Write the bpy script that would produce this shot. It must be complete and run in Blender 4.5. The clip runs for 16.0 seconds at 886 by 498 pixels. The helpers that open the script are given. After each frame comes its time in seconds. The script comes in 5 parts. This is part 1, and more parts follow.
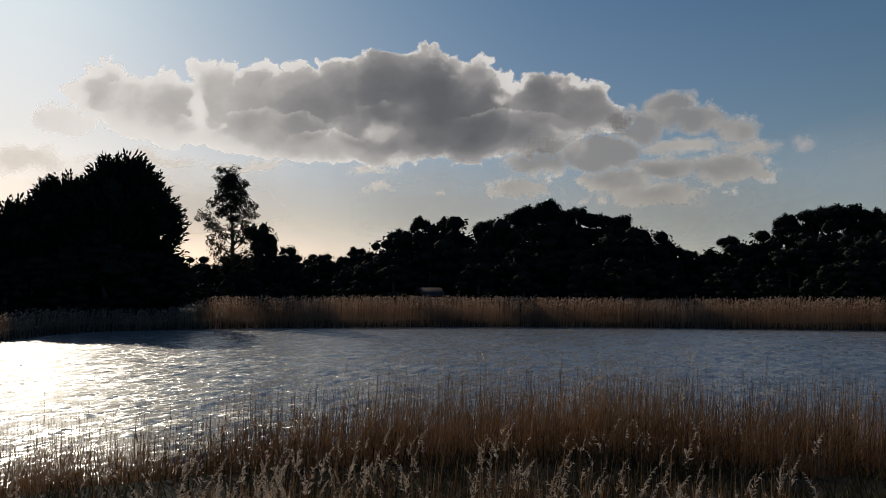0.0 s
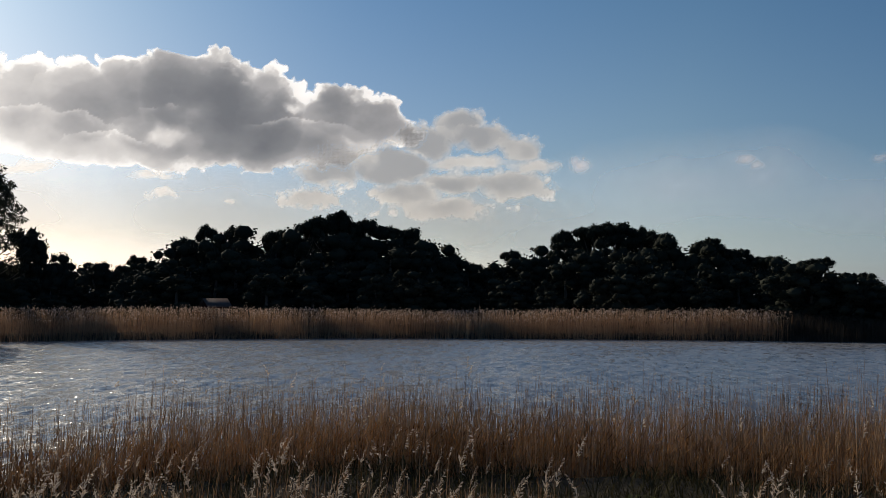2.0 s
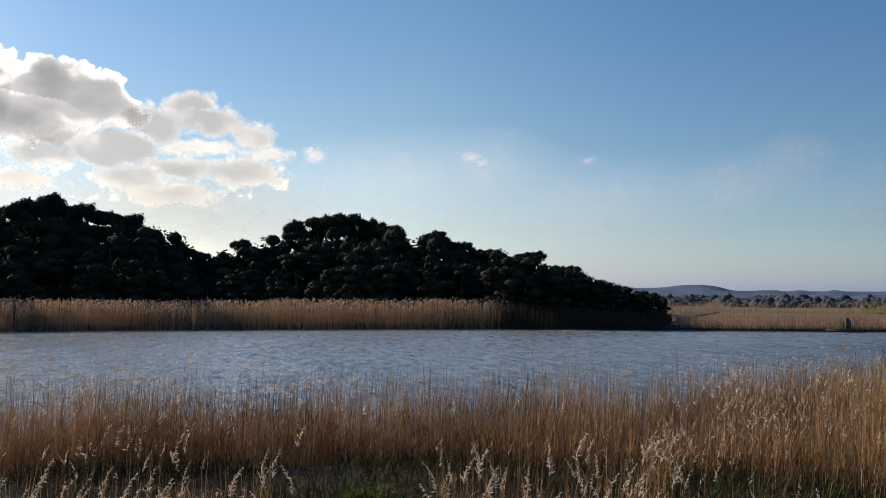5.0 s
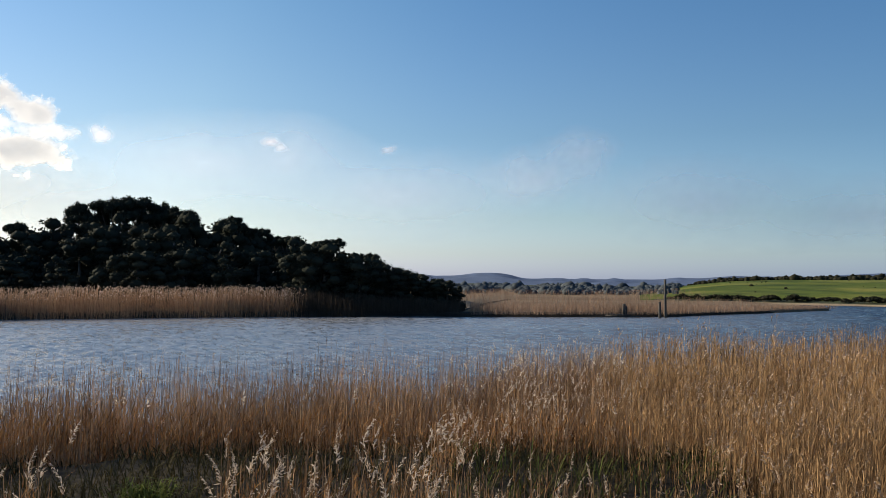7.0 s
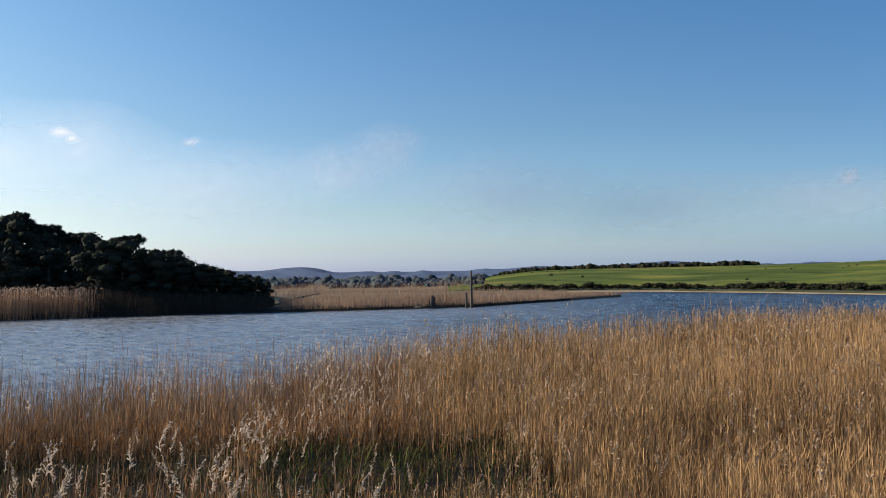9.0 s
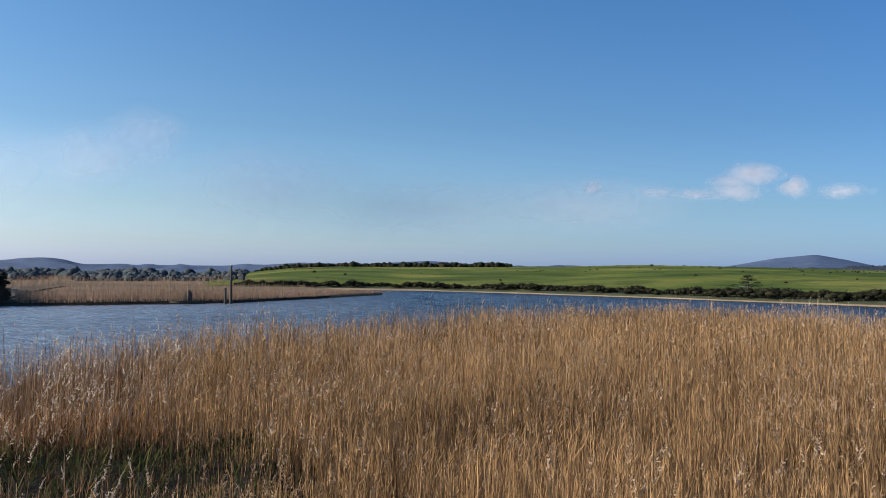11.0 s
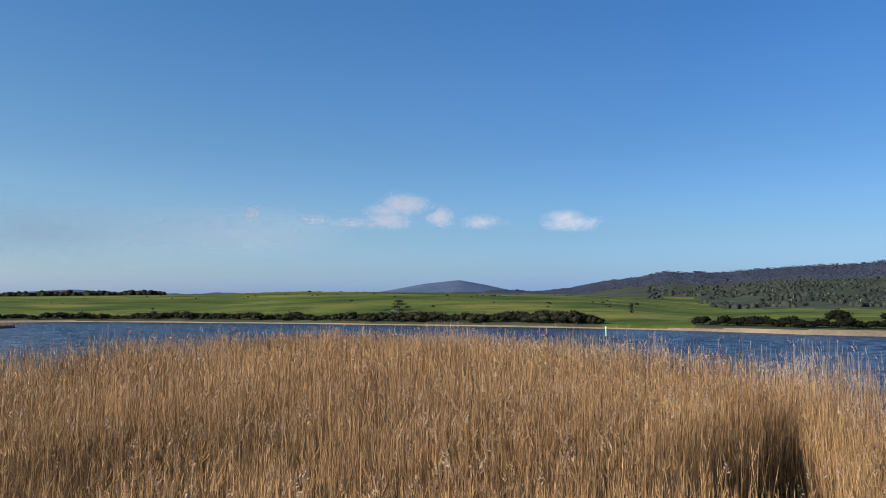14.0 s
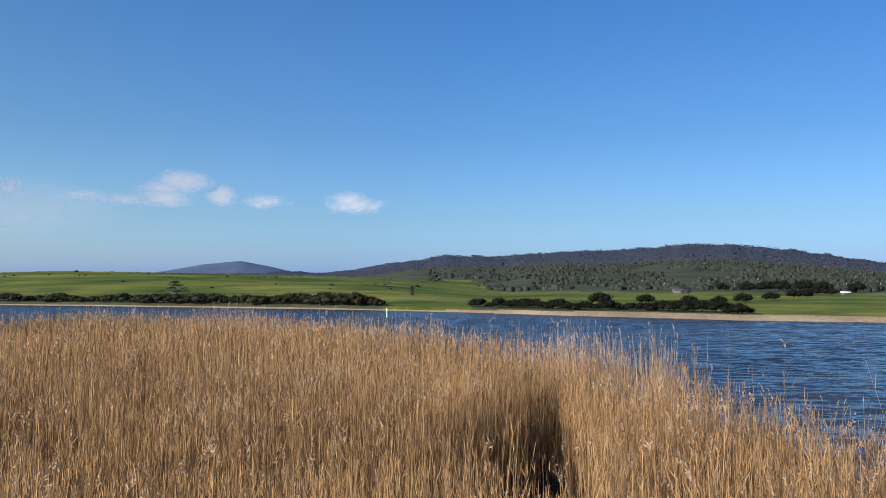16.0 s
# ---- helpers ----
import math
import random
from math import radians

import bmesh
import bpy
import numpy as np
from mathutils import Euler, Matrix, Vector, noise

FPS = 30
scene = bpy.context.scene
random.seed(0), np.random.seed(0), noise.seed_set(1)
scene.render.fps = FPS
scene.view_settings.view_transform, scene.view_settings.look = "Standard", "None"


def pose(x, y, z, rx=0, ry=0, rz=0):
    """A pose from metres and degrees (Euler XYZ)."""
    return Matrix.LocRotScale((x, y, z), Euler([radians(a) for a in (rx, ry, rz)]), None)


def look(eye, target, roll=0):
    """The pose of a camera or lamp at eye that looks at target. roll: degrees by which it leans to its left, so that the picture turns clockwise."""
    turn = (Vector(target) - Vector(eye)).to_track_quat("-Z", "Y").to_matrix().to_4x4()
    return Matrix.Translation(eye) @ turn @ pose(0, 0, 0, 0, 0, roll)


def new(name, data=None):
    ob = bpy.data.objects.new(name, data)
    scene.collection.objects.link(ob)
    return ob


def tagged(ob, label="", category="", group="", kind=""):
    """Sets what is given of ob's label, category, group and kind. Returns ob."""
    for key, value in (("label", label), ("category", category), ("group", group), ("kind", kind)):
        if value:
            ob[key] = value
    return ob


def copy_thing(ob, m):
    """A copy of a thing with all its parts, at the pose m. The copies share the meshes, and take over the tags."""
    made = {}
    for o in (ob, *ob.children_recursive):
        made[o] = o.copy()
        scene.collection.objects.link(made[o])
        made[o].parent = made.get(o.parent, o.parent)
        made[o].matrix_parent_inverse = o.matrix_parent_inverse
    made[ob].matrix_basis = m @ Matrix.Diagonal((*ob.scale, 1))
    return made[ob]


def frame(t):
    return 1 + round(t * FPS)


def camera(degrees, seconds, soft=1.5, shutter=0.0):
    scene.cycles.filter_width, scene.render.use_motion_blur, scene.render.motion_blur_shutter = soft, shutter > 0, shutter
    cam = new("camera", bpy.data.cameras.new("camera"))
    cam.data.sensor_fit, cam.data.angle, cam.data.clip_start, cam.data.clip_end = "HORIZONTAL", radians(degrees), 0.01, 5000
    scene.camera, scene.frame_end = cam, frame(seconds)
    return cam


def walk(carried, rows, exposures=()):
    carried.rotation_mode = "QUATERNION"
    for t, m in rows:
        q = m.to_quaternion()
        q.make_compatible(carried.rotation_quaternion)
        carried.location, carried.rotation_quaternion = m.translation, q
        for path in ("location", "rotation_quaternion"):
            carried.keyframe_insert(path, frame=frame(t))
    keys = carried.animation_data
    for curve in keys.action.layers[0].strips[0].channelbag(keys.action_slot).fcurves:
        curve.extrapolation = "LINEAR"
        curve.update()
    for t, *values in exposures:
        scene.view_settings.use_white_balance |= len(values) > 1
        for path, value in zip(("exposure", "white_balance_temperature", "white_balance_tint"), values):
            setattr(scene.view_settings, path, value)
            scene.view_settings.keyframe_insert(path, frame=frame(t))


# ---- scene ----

# ================= camera and walk =================
EYE, ARM = 4.6, 0.45      # eye above the water; the camera is held out at arm's length and swings round the body
cam = camera(52.36, 16.0, soft=0.85)
# seconds, heading (degrees clockwise from +y), pitch up, roll
ROWS = [
    (0.0, 0.00, 2.57, 0.05),
    (0.5, 3.56, 2.82, 0.38),
    (1.0, 6.54, 3.09, 0.49),
    (1.5, 9.70, 3.52, 0.03),
    (2.0, 13.25, 3.32, 0.25),
    (2.5, 16.27, 3.34, 0.41),
    (3.0, 19.09, 3.15, 0.61),
    (3.5, 21.62, 2.77, 0.77),
    (4.0, 24.24, 2.81, 0.79),
    (6.5, 39.73, 2.17, 0.04),
    (7.0, 42.87, 2.06, 0.38),
    (7.5, 46.03, 1.85, 0.42),
    (8.0, 49.13, 1.69, -0.20),
    (8.5, 51.92, 1.71, -0.70),
    (11.0, 69.84, 1.40, 0.54),
    (11.5, 73.92, 1.78, 0.65),
    (12.0, 77.53, 2.06, 0.73),
    (12.5, 81.48, 2.21, 0.04),
    (13.0, 84.32, 2.13, -0.30),
    (13.5, 87.32, 2.46, -0.73),
    (14.0, 91.29, 3.15, -0.25),
    (14.5, 94.77, 2.91, 0.29),
    (15.0, 98.89, 2.21, 0.48),
    (15.5, 101.80, 1.78, -0.05),
    (16.0, 104.98, 1.99, 0.14),
]


def held(heading, pitch, roll):
    a = radians(heading)
    return pose(ARM * math.sin(a), ARM * math.cos(a), EYE, 0, 0, -heading) @ pose(0, 0, 0, 90 + pitch) @ pose(0, 0, 0, 0, 0, roll)


EXPOSURES = [(0.0, -1.14, 7100, 10), (1.5, -0.62, 7100, 10), (2.5, -0.4, 7050, 10), (4.0, 0.02, 7150, 10), (7.0, 0.48, 7250, 10), (8.5, 0.59, 7100, 10), (11.0, 0.58, 6600, 10), (14.0, 0.57, 6600, 10), (16.0, 0.65, 6550, 10)]
walk(cam, [(t, held(h, p, r)) for t, h, p, r in ROWS], EXPOSURES)

# ================= world and sun =================
SUN_AZ, SUN_EL = -27.0, 22.5
world = bpy.data.worlds.new("sky")
scene.world = world
world.use_nodes = True
wn, wl = world.node_tree.nodes, world.node_tree.links
sky = wn.new("ShaderNodeTexSky")
sky.sky_type = "NISHITA"
sky.sun_disc = False
sky.sun_elevation, sky.sun_rotation = radians(SUN_EL), radians(SUN_AZ)
sky.air_density, sky.dust_density, sky.ozone_density = 1.1, 0.9, 2.0
wn["Background"].inputs["Strength"].default_value = 0.085
# clean sea air: bluer than the model's, above all low down
wc, wsep, wramp, wmul = wn.new("ShaderNodeTexCoord"), wn.new("ShaderNodeSeparateXYZ"), wn.new("ShaderNodeValToRGB"), wn.new("ShaderNodeMix")
wl.new(wc.outputs["Generated"], wsep.inputs[0])
wl.new(wsep.outputs["Z"], wramp.inputs["Fac"])
for p in (0.03, 0.07):
    wramp.color_ramp.elements.new(p)
wramp.color_ramp.elements.new(0.16)
for e, (p, c) in zip(wramp.color_ramp.elements, ((0.0, (1.02, 1.42, 3.1)), (0.03, (0.92, 1.23, 2.05)), (0.07, (0.81, 1.07, 1.53)), (0.16, (0.61, 0.91, 1.28)), (0.34, (0.435, 0.835, 1.25)))):
    e.position, e.color = p, (*c, 1)
wmul.data_type, wmul.blend_type = "RGBA", "MULTIPLY"
wmul.inputs[0].default_value = 1.0
wl.new(sky.outputs[0], wmul.inputs[6])
wl.new(wramp.outputs[0], wmul.inputs[7])
# haze scatters forward: warm and bright towards the sun, deeper blue away from it
wdot, wremap, wglow, wmul2 = wn.new("ShaderNodeVectorMath"), wn.new("ShaderNodeMapRange"), wn.new("ShaderNodeValToRGB"), wn.new("ShaderNodeMix")
wdot.operation = "DOT_PRODUCT"
wl.new(wc.outputs["Generated"], wdot.inputs[0])
wdot.inputs[1].default_value = (math.sin(radians(SUN_AZ)) * math.cos(radians(SUN_EL)), math.cos(radians(SUN_AZ)) * math.cos(radians(SUN_EL)), math.sin(radians(SUN_EL)))
wremap.inputs["From Min"].default_value = -1.0
wl.new(wdot.outputs["Value"], wremap.inputs["Value"])
wl.new(wremap.outputs[0], wglow.inputs["Fac"])
for p in (0.3, 0.5, 0.62, 0.8, 0.93, 0.96):
    wglow.color_ramp.elements.new(p)
for e, (p, c) in zip(wglow.color_ramp.elements, ((0.0, (0.47, 0.58, 0.72)), (0.24, (0.55, 0.66, 0.78)), (0.5, (0.89, 0.9, 0.9)), (0.69, (1.12, 1.03, 0.98)), (0.8, (1.4, 1.16, 1.0)), (0.92, (1.3, 1.08, 1.0)), (0.97, (1.46, 1.14, 1.03)), (1.0, (1.55, 1.14, 1.02)))):
    e.position, e.color = p, (*c, 1)
wmul2.data_type, wmul2.blend_type = "RGBA", "MULTIPLY"
wmul2.inputs[0].default_value = 1.0
wl.new(wmul.outputs[2], wmul2.inputs[6])
wl.new(wglow.outputs[0], wmul2.inputs[7])
wl.new(wmul2.outputs[2], wn["Background"].inputs["Color"])

sun = new("sun", bpy.data.lights.new("sun", "SUN"))
sun.data.energy, sun.data.angle, sun.data.color = 4.2, radians(0.53), (1.0, 0.93, 0.82)
SUN_DIR = Vector((math.sin(radians(SUN_AZ)) * math.cos(radians(SUN_EL)), math.cos(radians(SUN_AZ)) * math.cos(radians(SUN_EL)), math.sin(radians(SUN_EL))))
sun.matrix_world = look(SUN_DIR * 500, (0, 0, 0))

# ================= numeric helpers =================
rng = np.random.default_rng(7)


def lattice(ix, iy, seed):
    h = (ix.astype(np.int64) * 374761393 + iy.astype(np.int64) * 668265263 + seed * 974634777) & 0xFFFFFFFF
    h = ((h ^ (h >> 13)) * 1274126177) & 0xFFFFFFFF
    return ((h ^ (h >> 16)) & 0xFFFFFF) / float(0xFFFFFF)


def value_noise(x, y, seed=0):
    x, y = np.asarray(x, float), np.asarray(y, float)
    ix, iy = np.floor(x), np.floor(y)
    fx, fy = x - ix, y - iy
    fx, fy = fx * fx * (3 - 2 * fx), fy * fy * (3 - 2 * fy)
    a, b = lattice(ix, iy, seed), lattice(ix + 1, iy, seed)
    c, d = lattice(ix, iy + 1, seed), lattice(ix + 1, iy + 1, seed)
    return (a + (b - a) * fx) * (1 - fy) + (c + (d - c) * fx) * fy


def fbm(x, y, octaves=4, seed=0, gain=0.5):
    total, amp, norm = 0.0, 1.0, 0.0
    for k in range(octaves):
        total = total + amp * value_noise(x * 2 ** k + 17.3 * k, y * 2 ** k - 9.1 * k, seed + k)
        norm += amp
        amp *= gain
    return total / norm


def smooth(a, b, x):
    t = np.clip((x - a) / (b - a), 0, 1)
    return t * t * (3 - 2 * t)


def polar(az, d):
    """Plan position at a heading (degrees clockwise from +y) and a distance."""
    a = np.radians(az)
    return d * np.sin(a), d * np.cos(a)


def table(az, *pairs):
    return np.interp(az, [p[0] for p in pairs], [p[1] for p in pairs])


def unit(v):
    return v / np.maximum(np.linalg.norm(v, axis=-1, keepdims=True), 1e-9)


def raw_mesh(name, verts, faces, material, shade=False):
    """A mesh from arrays: verts (n, 3); faces a list of index arrays (m, 3) or (m, 4)."""
    me = bpy.data.meshes.new(name)
    verts = np.asarray(verts, np.float32)
    faces = [np.asarray(f, np.int32) for f in faces if len(f)]
    me.vertices.add(len(verts))
    me.vertices.foreach_set("co", verts.ravel())
    loops = np.concatenate([f.ravel() for f in faces])
    sizes = np.concatenate([np.full(len(f), f.shape[1], np.int32) for f in faces])
    me.loops.add(len(loops))
    me.loops.foreach_set("vertex_index", loops)
    me.polygons.add(len(sizes))
    me.polygons.foreach_set("loop_start", np.concatenate([[0], np.cumsum(sizes)[:-1]]).astype(np.int32))
    if shade:
        me.polygons.foreach_set("use_smooth", np.ones(len(sizes), bool))
    me.update(calc_edges=True)
    for m in material if isinstance(material, (list, tuple)) else [material]:
        me.materials.append(m)
    return me


class Pile:
    """Collects vertices and faces of many small pieces for one mesh."""

    def __init__(self):
        self.v, self.q, self.t, self.n = [], [], [], 0

    def add(self, verts, quads=None, tris=None):
        if quads is not None and len(quads):
            self.q.append(np.asarray(quads) + self.n)
        if tris is not None and len(tris):
            self.t.append(np.asarray(tris) + self.n)
        verts = np.asarray(verts, float).reshape(-1, 3)
        self.v.append(verts)
        self.n += len(verts)

    def kites(self, p0, p1, width, side, at=0.45):
        """Leaf-shaped quads from p0 to p1."""
        m = p0 + (p1 - p0) * at
        s = side * np.asarray(width).reshape(-1, 1) * 0.5
        v = np.stack([p0, m + s, p1, m - s], 1)
        self.add(v, np.arange(len(p0) * 4).reshape(-1, 4))

    def ribbons(self, p0, p1, p2, width, side, tip=0.35):
        """Two-quad strips through three points, tapering."""
        s = side * np.asarray(width).reshape(-1, 1) * 0.5
        if p1 is None:
            self.add(np.stack([p0 - s, p0 + s, p2 + s * tip, p2 - s * tip], 1), np.arange(len(p0) * 4).reshape(-1, 4))
            return
        v = np.stack([p0 - s, p0 + s, p1 - s * 0.85, p1 + s * 0.85, p2 - s * tip, p2 + s * tip], 1)
        k = np.arange(len(p0))[:, None] * 6
        self.add(v, np.concatenate([k + [[0, 1, 3, 2]], k + [[2, 3, 5, 4]]]))

    def tube(self, points, radii, sides=6):
        points = [Vector(p) for p in points]
        rings = []
        for i, p in enumerate(points):
            d = (points[min(i + 1, len(points) - 1)] - points[max(i - 1, 0)]).normalized()
            a = d.orthogonal().normalized()
            b = d.cross(a)
            rings.append([tuple(p + radii[i] * (math.cos(2 * math.pi * k / sides) * a + math.sin(2 * math.pi * k / sides) * b)) for k in range(sides)])
        v = np.array(rings).reshape(-1, 3)
        q = [[i * sides + k, i * sides + (k + 1) % sides, (i + 1) * sides + (k + 1) % sides, (i + 1) * sides + k] for i in range(len(points) - 1) for k in range(sides)]
        top = (len(points) - 1) * sides
        self.add(v, q, [[top, top + k, top + k + 1] for k in range(1, sides - 1)])

    def box(self, x0, y0, z0, x1, y1, z1):
        v = [(x, y, z) for z in (z0, z1) for y in (y0, y1) for x in (x0, x1)]
        self.add(v, [[0, 2, 3, 1], [4, 5, 7, 6], [0, 1, 5, 4], [1, 3, 7, 5], [3, 2, 6, 7], [2, 0, 4, 6]])

    def mesh(self, name, material, shade=False):
        fs = ([np.concatenate(self.q)] if self.q else []) + ([np.concatenate(self.t)] if self.t else [])
        return raw_mesh(name, np.concatenate(self.v), fs, material, shade)


def part(name, pile, material, parent=None, label="", shade=False):
    ob = new(name, pile.mesh(name, material, shade) if isinstance(pile, Pile) else pile)
    if parent:
        ob.parent = parent
    return tagged(ob, label) if label else ob


def random_dirs(n):
    return unit(rng.normal(size=(n, 3)))


# ================= materials =================
def material(name):
    m = bpy.data.materials.new(name)
    m.use_nodes = True
    return m, m.node_tree.nodes, m.node_tree.links, m.node_tree.nodes["Principled BSDF"]


def noise_node(n, l, scale, detail=4.0, rough=0.55, stretch=None, coords="Object"):
    tc = n.new("ShaderNodeTexCoord")
    tex = n.new("ShaderNodeTexNoise")
    tex.inputs["Scale"].default_value, tex.inputs["Detail"].default_value, tex.inputs["Roughness"].default_value = scale, detail, rough
    if stretch:
        mp = n.new("ShaderNodeMapping")
        mp.inputs["Scale"].default_value = stretch
        l.new(tc.outputs[coords], mp.inputs["Vector"])
        l.new(mp.outputs["Vector"], tex.inputs["Vector"])
    else:
        l.new(tc.outputs[coords], tex.inputs["Vector"])
    return tex


def ramp_node(n, l, source, *stops):
    r = n.new("ShaderNodeValToRGB")
    while len(r.color_ramp.elements) < len(stops):
        r.color_ramp.elements.new(0.5)
    for e, (p, c) in zip(r.color_ramp.elements, stops):
        e.position, e.color = p, (*c, 1) if len(c) == 3 else c
    l.new(source, r.inputs["Fac"])
    return r


def mix_colour(n, l, fac, a, b, mode="MIX"):
    m = n.new("ShaderNodeMix")
    m.data_type, m.blend_type = "RGBA", mode
    for socket, value in ((m.inputs[0], fac), (m.inputs[6], a), (m.inputs[7], b)):
        if isinstance(value, bpy.types.NodeSocket):
            l.new(value, socket)
        else:
            socket.default_value = value if not isinstance(value, tuple) or len(value) == 4 else (*value, 1)
    return m.outputs[2]


def bump_node(n, l, height, strength, distance, bsdf, below=None):
    b = n.new("ShaderNodeBump")
    b.inputs["Strength"].default_value, b.inputs["Distance"].default_value = strength, distance
    l.new(height, b.inputs["Height"])
    if below is not None:
        l.new(below.outputs[0], b.inputs["Normal"])
    if bsdf is not None:
        l.new(b.outputs[0], bsdf.inputs["Normal"])
    return b


def soil(name, dark, light, scale, fine, bump=0.05):
    """Earth, sand or pasture: two scales of variation with relief."""
    m, n, l, p = material(name)
    big, small = noise_node(n, l, scale, 5), noise_node(n, l, fine, 6)
    c = ramp_node(n, l, big.outputs["Fac"], (0.3, dark), (0.7, light))
    v = ramp_node(n, l, small.outputs["Fac"], (0.3, (0.72, 0.72, 0.72)), (0.75, (1.18, 1.18, 1.18)))
    l.new(mix_colour(n, l, 1.0, c.outputs[0], v.outputs[0], "MULTIPLY"), p.inputs["Base Color"])
    p.inputs["Roughness"].default_value = 0.95
    p.inputs["Specular IOR Level"].default_value = 0.15
    bump_node(n, l, small.outputs["Fac"], 0.8, bump, p)
    return m


def pasture_material():
    """Grazed grass: broad swards, yellowed knolls and rank darker hollows."""
    m, n, l, p = material("green_pasture")
    broad, sward, fine = noise_node(n, l, 0.016, 4), noise_node(n, l, 0.075, 5, 0.6, (1.0, 0.6, 1.0)), noise_node(n, l, 0.5, 5)
    a = ramp_node(n, l, broad.outputs["Fac"], (0.38, (0.06, 0.088, 0.012)), (0.5, (0.1, 0.13, 0.02)), (0.62, (0.19, 0.19, 0.04)))
    b = ramp_node(n, l, sward.outputs["Fac"], (0.36, (0.5, 0.58, 0.6)), (0.5, (1.0, 1.0, 1.0)), (0.64, (1.4, 1.2, 1.15)))
    c = ramp_node(n, l, fine.outputs["Fac"], (0.3, (0.78, 0.78, 0.78)), (0.72, (1.15, 1.15, 1.15)))
    base = mix_colour(n, l, 1.0, a.outputs[0], b.outputs[0], "MULTIPLY")
    l.new(mix_colour(n, l, 1.0, base, c.outputs[0], "MULTIPLY"), p.inputs["Base Color"])
    p.inputs["Roughness"].default_value = 0.95
    p.inputs["Specular IOR Level"].default_value = 0.1
    bump_node(n, l, sward.outputs["Fac"], 0.7, 0.9, p, bump_node(n, l, fine.outputs["Fac"], 0.8, 0.25, None))
    return m


def foliage(name, dark, light, translucent=0.25, spread=0.6, scale=0.35, tuft=0.0):
    """Leaves, needles or straw: colour by piece and by patch, partly let through by light."""
    m, n, l, p = material(name)
    geo = n.new("ShaderNodeNewGeometry")
    patch = noise_node(n, l, scale, 3)
    mix = n.new("ShaderNodeMath")
    mix.operation = "MULTIPLY_ADD"
    l.new(geo.outputs["Random Per Island"], mix.inputs[0])
    mix.inputs[1].default_value = spread
    off = n.new("ShaderNodeMath")
    off.operation = "MULTIPLY_ADD"
    l.new(patch.outputs["Fac"], off.inputs[0])
    off.inputs[1].default_value, off.inputs[2].default_value = 1.4, -0.7 + 0.5 * (1 - spread)
    if tuft:
        # neighbouring stems share a tone
        knot = noise_node(n, l, 5.0, 2, 0.5, (1, 1, 0.5))
        more = n.new("ShaderNodeMath")
        more.operation = "MULTIPLY_ADD"
        l.new(knot.outputs["Fac"], more.inputs[0])
        more.inputs[1].default_value = tuft
        less = n.new("ShaderNodeMath")
        less.operation = "SUBTRACT"
        l.new(off.outputs[0], less.inputs[0])
        less.inputs[1].default_value = 0.5 * tuft
        l.new(less.outputs[0], more.inputs[2])
        l.new(more.outputs[0], mix.inputs[2])
    else:
        l.new(off.outputs[0], mix.inputs[2])
    c = ramp_node(n, l, mix.outputs[0], (0.0, dark), (1.0, light))
    l.new(c.outputs[0], p.inputs["Base Color"])
    p.inputs["Roughness"].default_value = 0.9
    p.inputs["Specular IOR Level"].default_value = 0.06
    if translucent:
        tr, mx = n.new("ShaderNodeBsdfTranslucent"), n.new("ShaderNodeMixShader")
        l.new(c.outputs[0], tr.inputs["Color"])
        mx.inputs["Fac"].default_value = translucent
        l.new(p.outputs[0], mx.inputs[1])
        l.new(tr.outputs[0], mx.inputs[2])
        l.new(mx.outputs[0], n["Material Output"].inputs["Surface"])
    return m


def timber(name, dark, light, rough=0.85):
    m, n, l, p = material(name)
    grain = noise_node(n, l, 6, 6, 0.6, (1, 1, 0.12))
    blot = noise_node(n, l, 0.9, 3)
    c = ramp_node(n, l, grain.outputs["Fac"], (0.3, dark), (0.72, light))
    v = ramp_node(n, l, blot.outputs["Fac"], (0.3, (0.65, 0.65, 0.68)), (0.7, (1.1, 1.1, 1.1)))
    l.new(mix_colour(n, l, 1.0, c.outputs[0], v.outputs[0], "MULTIPLY"), p.inputs["Base Color"])
    p.inputs["Roughness"].default_value = rough
    bump_node(n, l, grain.outputs["Fac"], 0.6, 0.02, p)
    return m


def painted(name, colour, rough=0.5, metal=0.0):
    m, n, l, p = material(name)
    wear = noise_node(n, l, 3, 6)
    v = ramp_node(n, l, wear.outputs["Fac"], (0.3, tuple(0.75 * c for c in colour)), (0.7, colour))
    l.new(v.outputs[0], p.inputs["Base Color"])
    p.inputs["Roughness"].default_value, p.inputs["Metallic"].default_value = rough, metal
    p.inputs["Specular IOR Level"].default_value = 0.5 if rough < 0.8 else 0.15
    return m


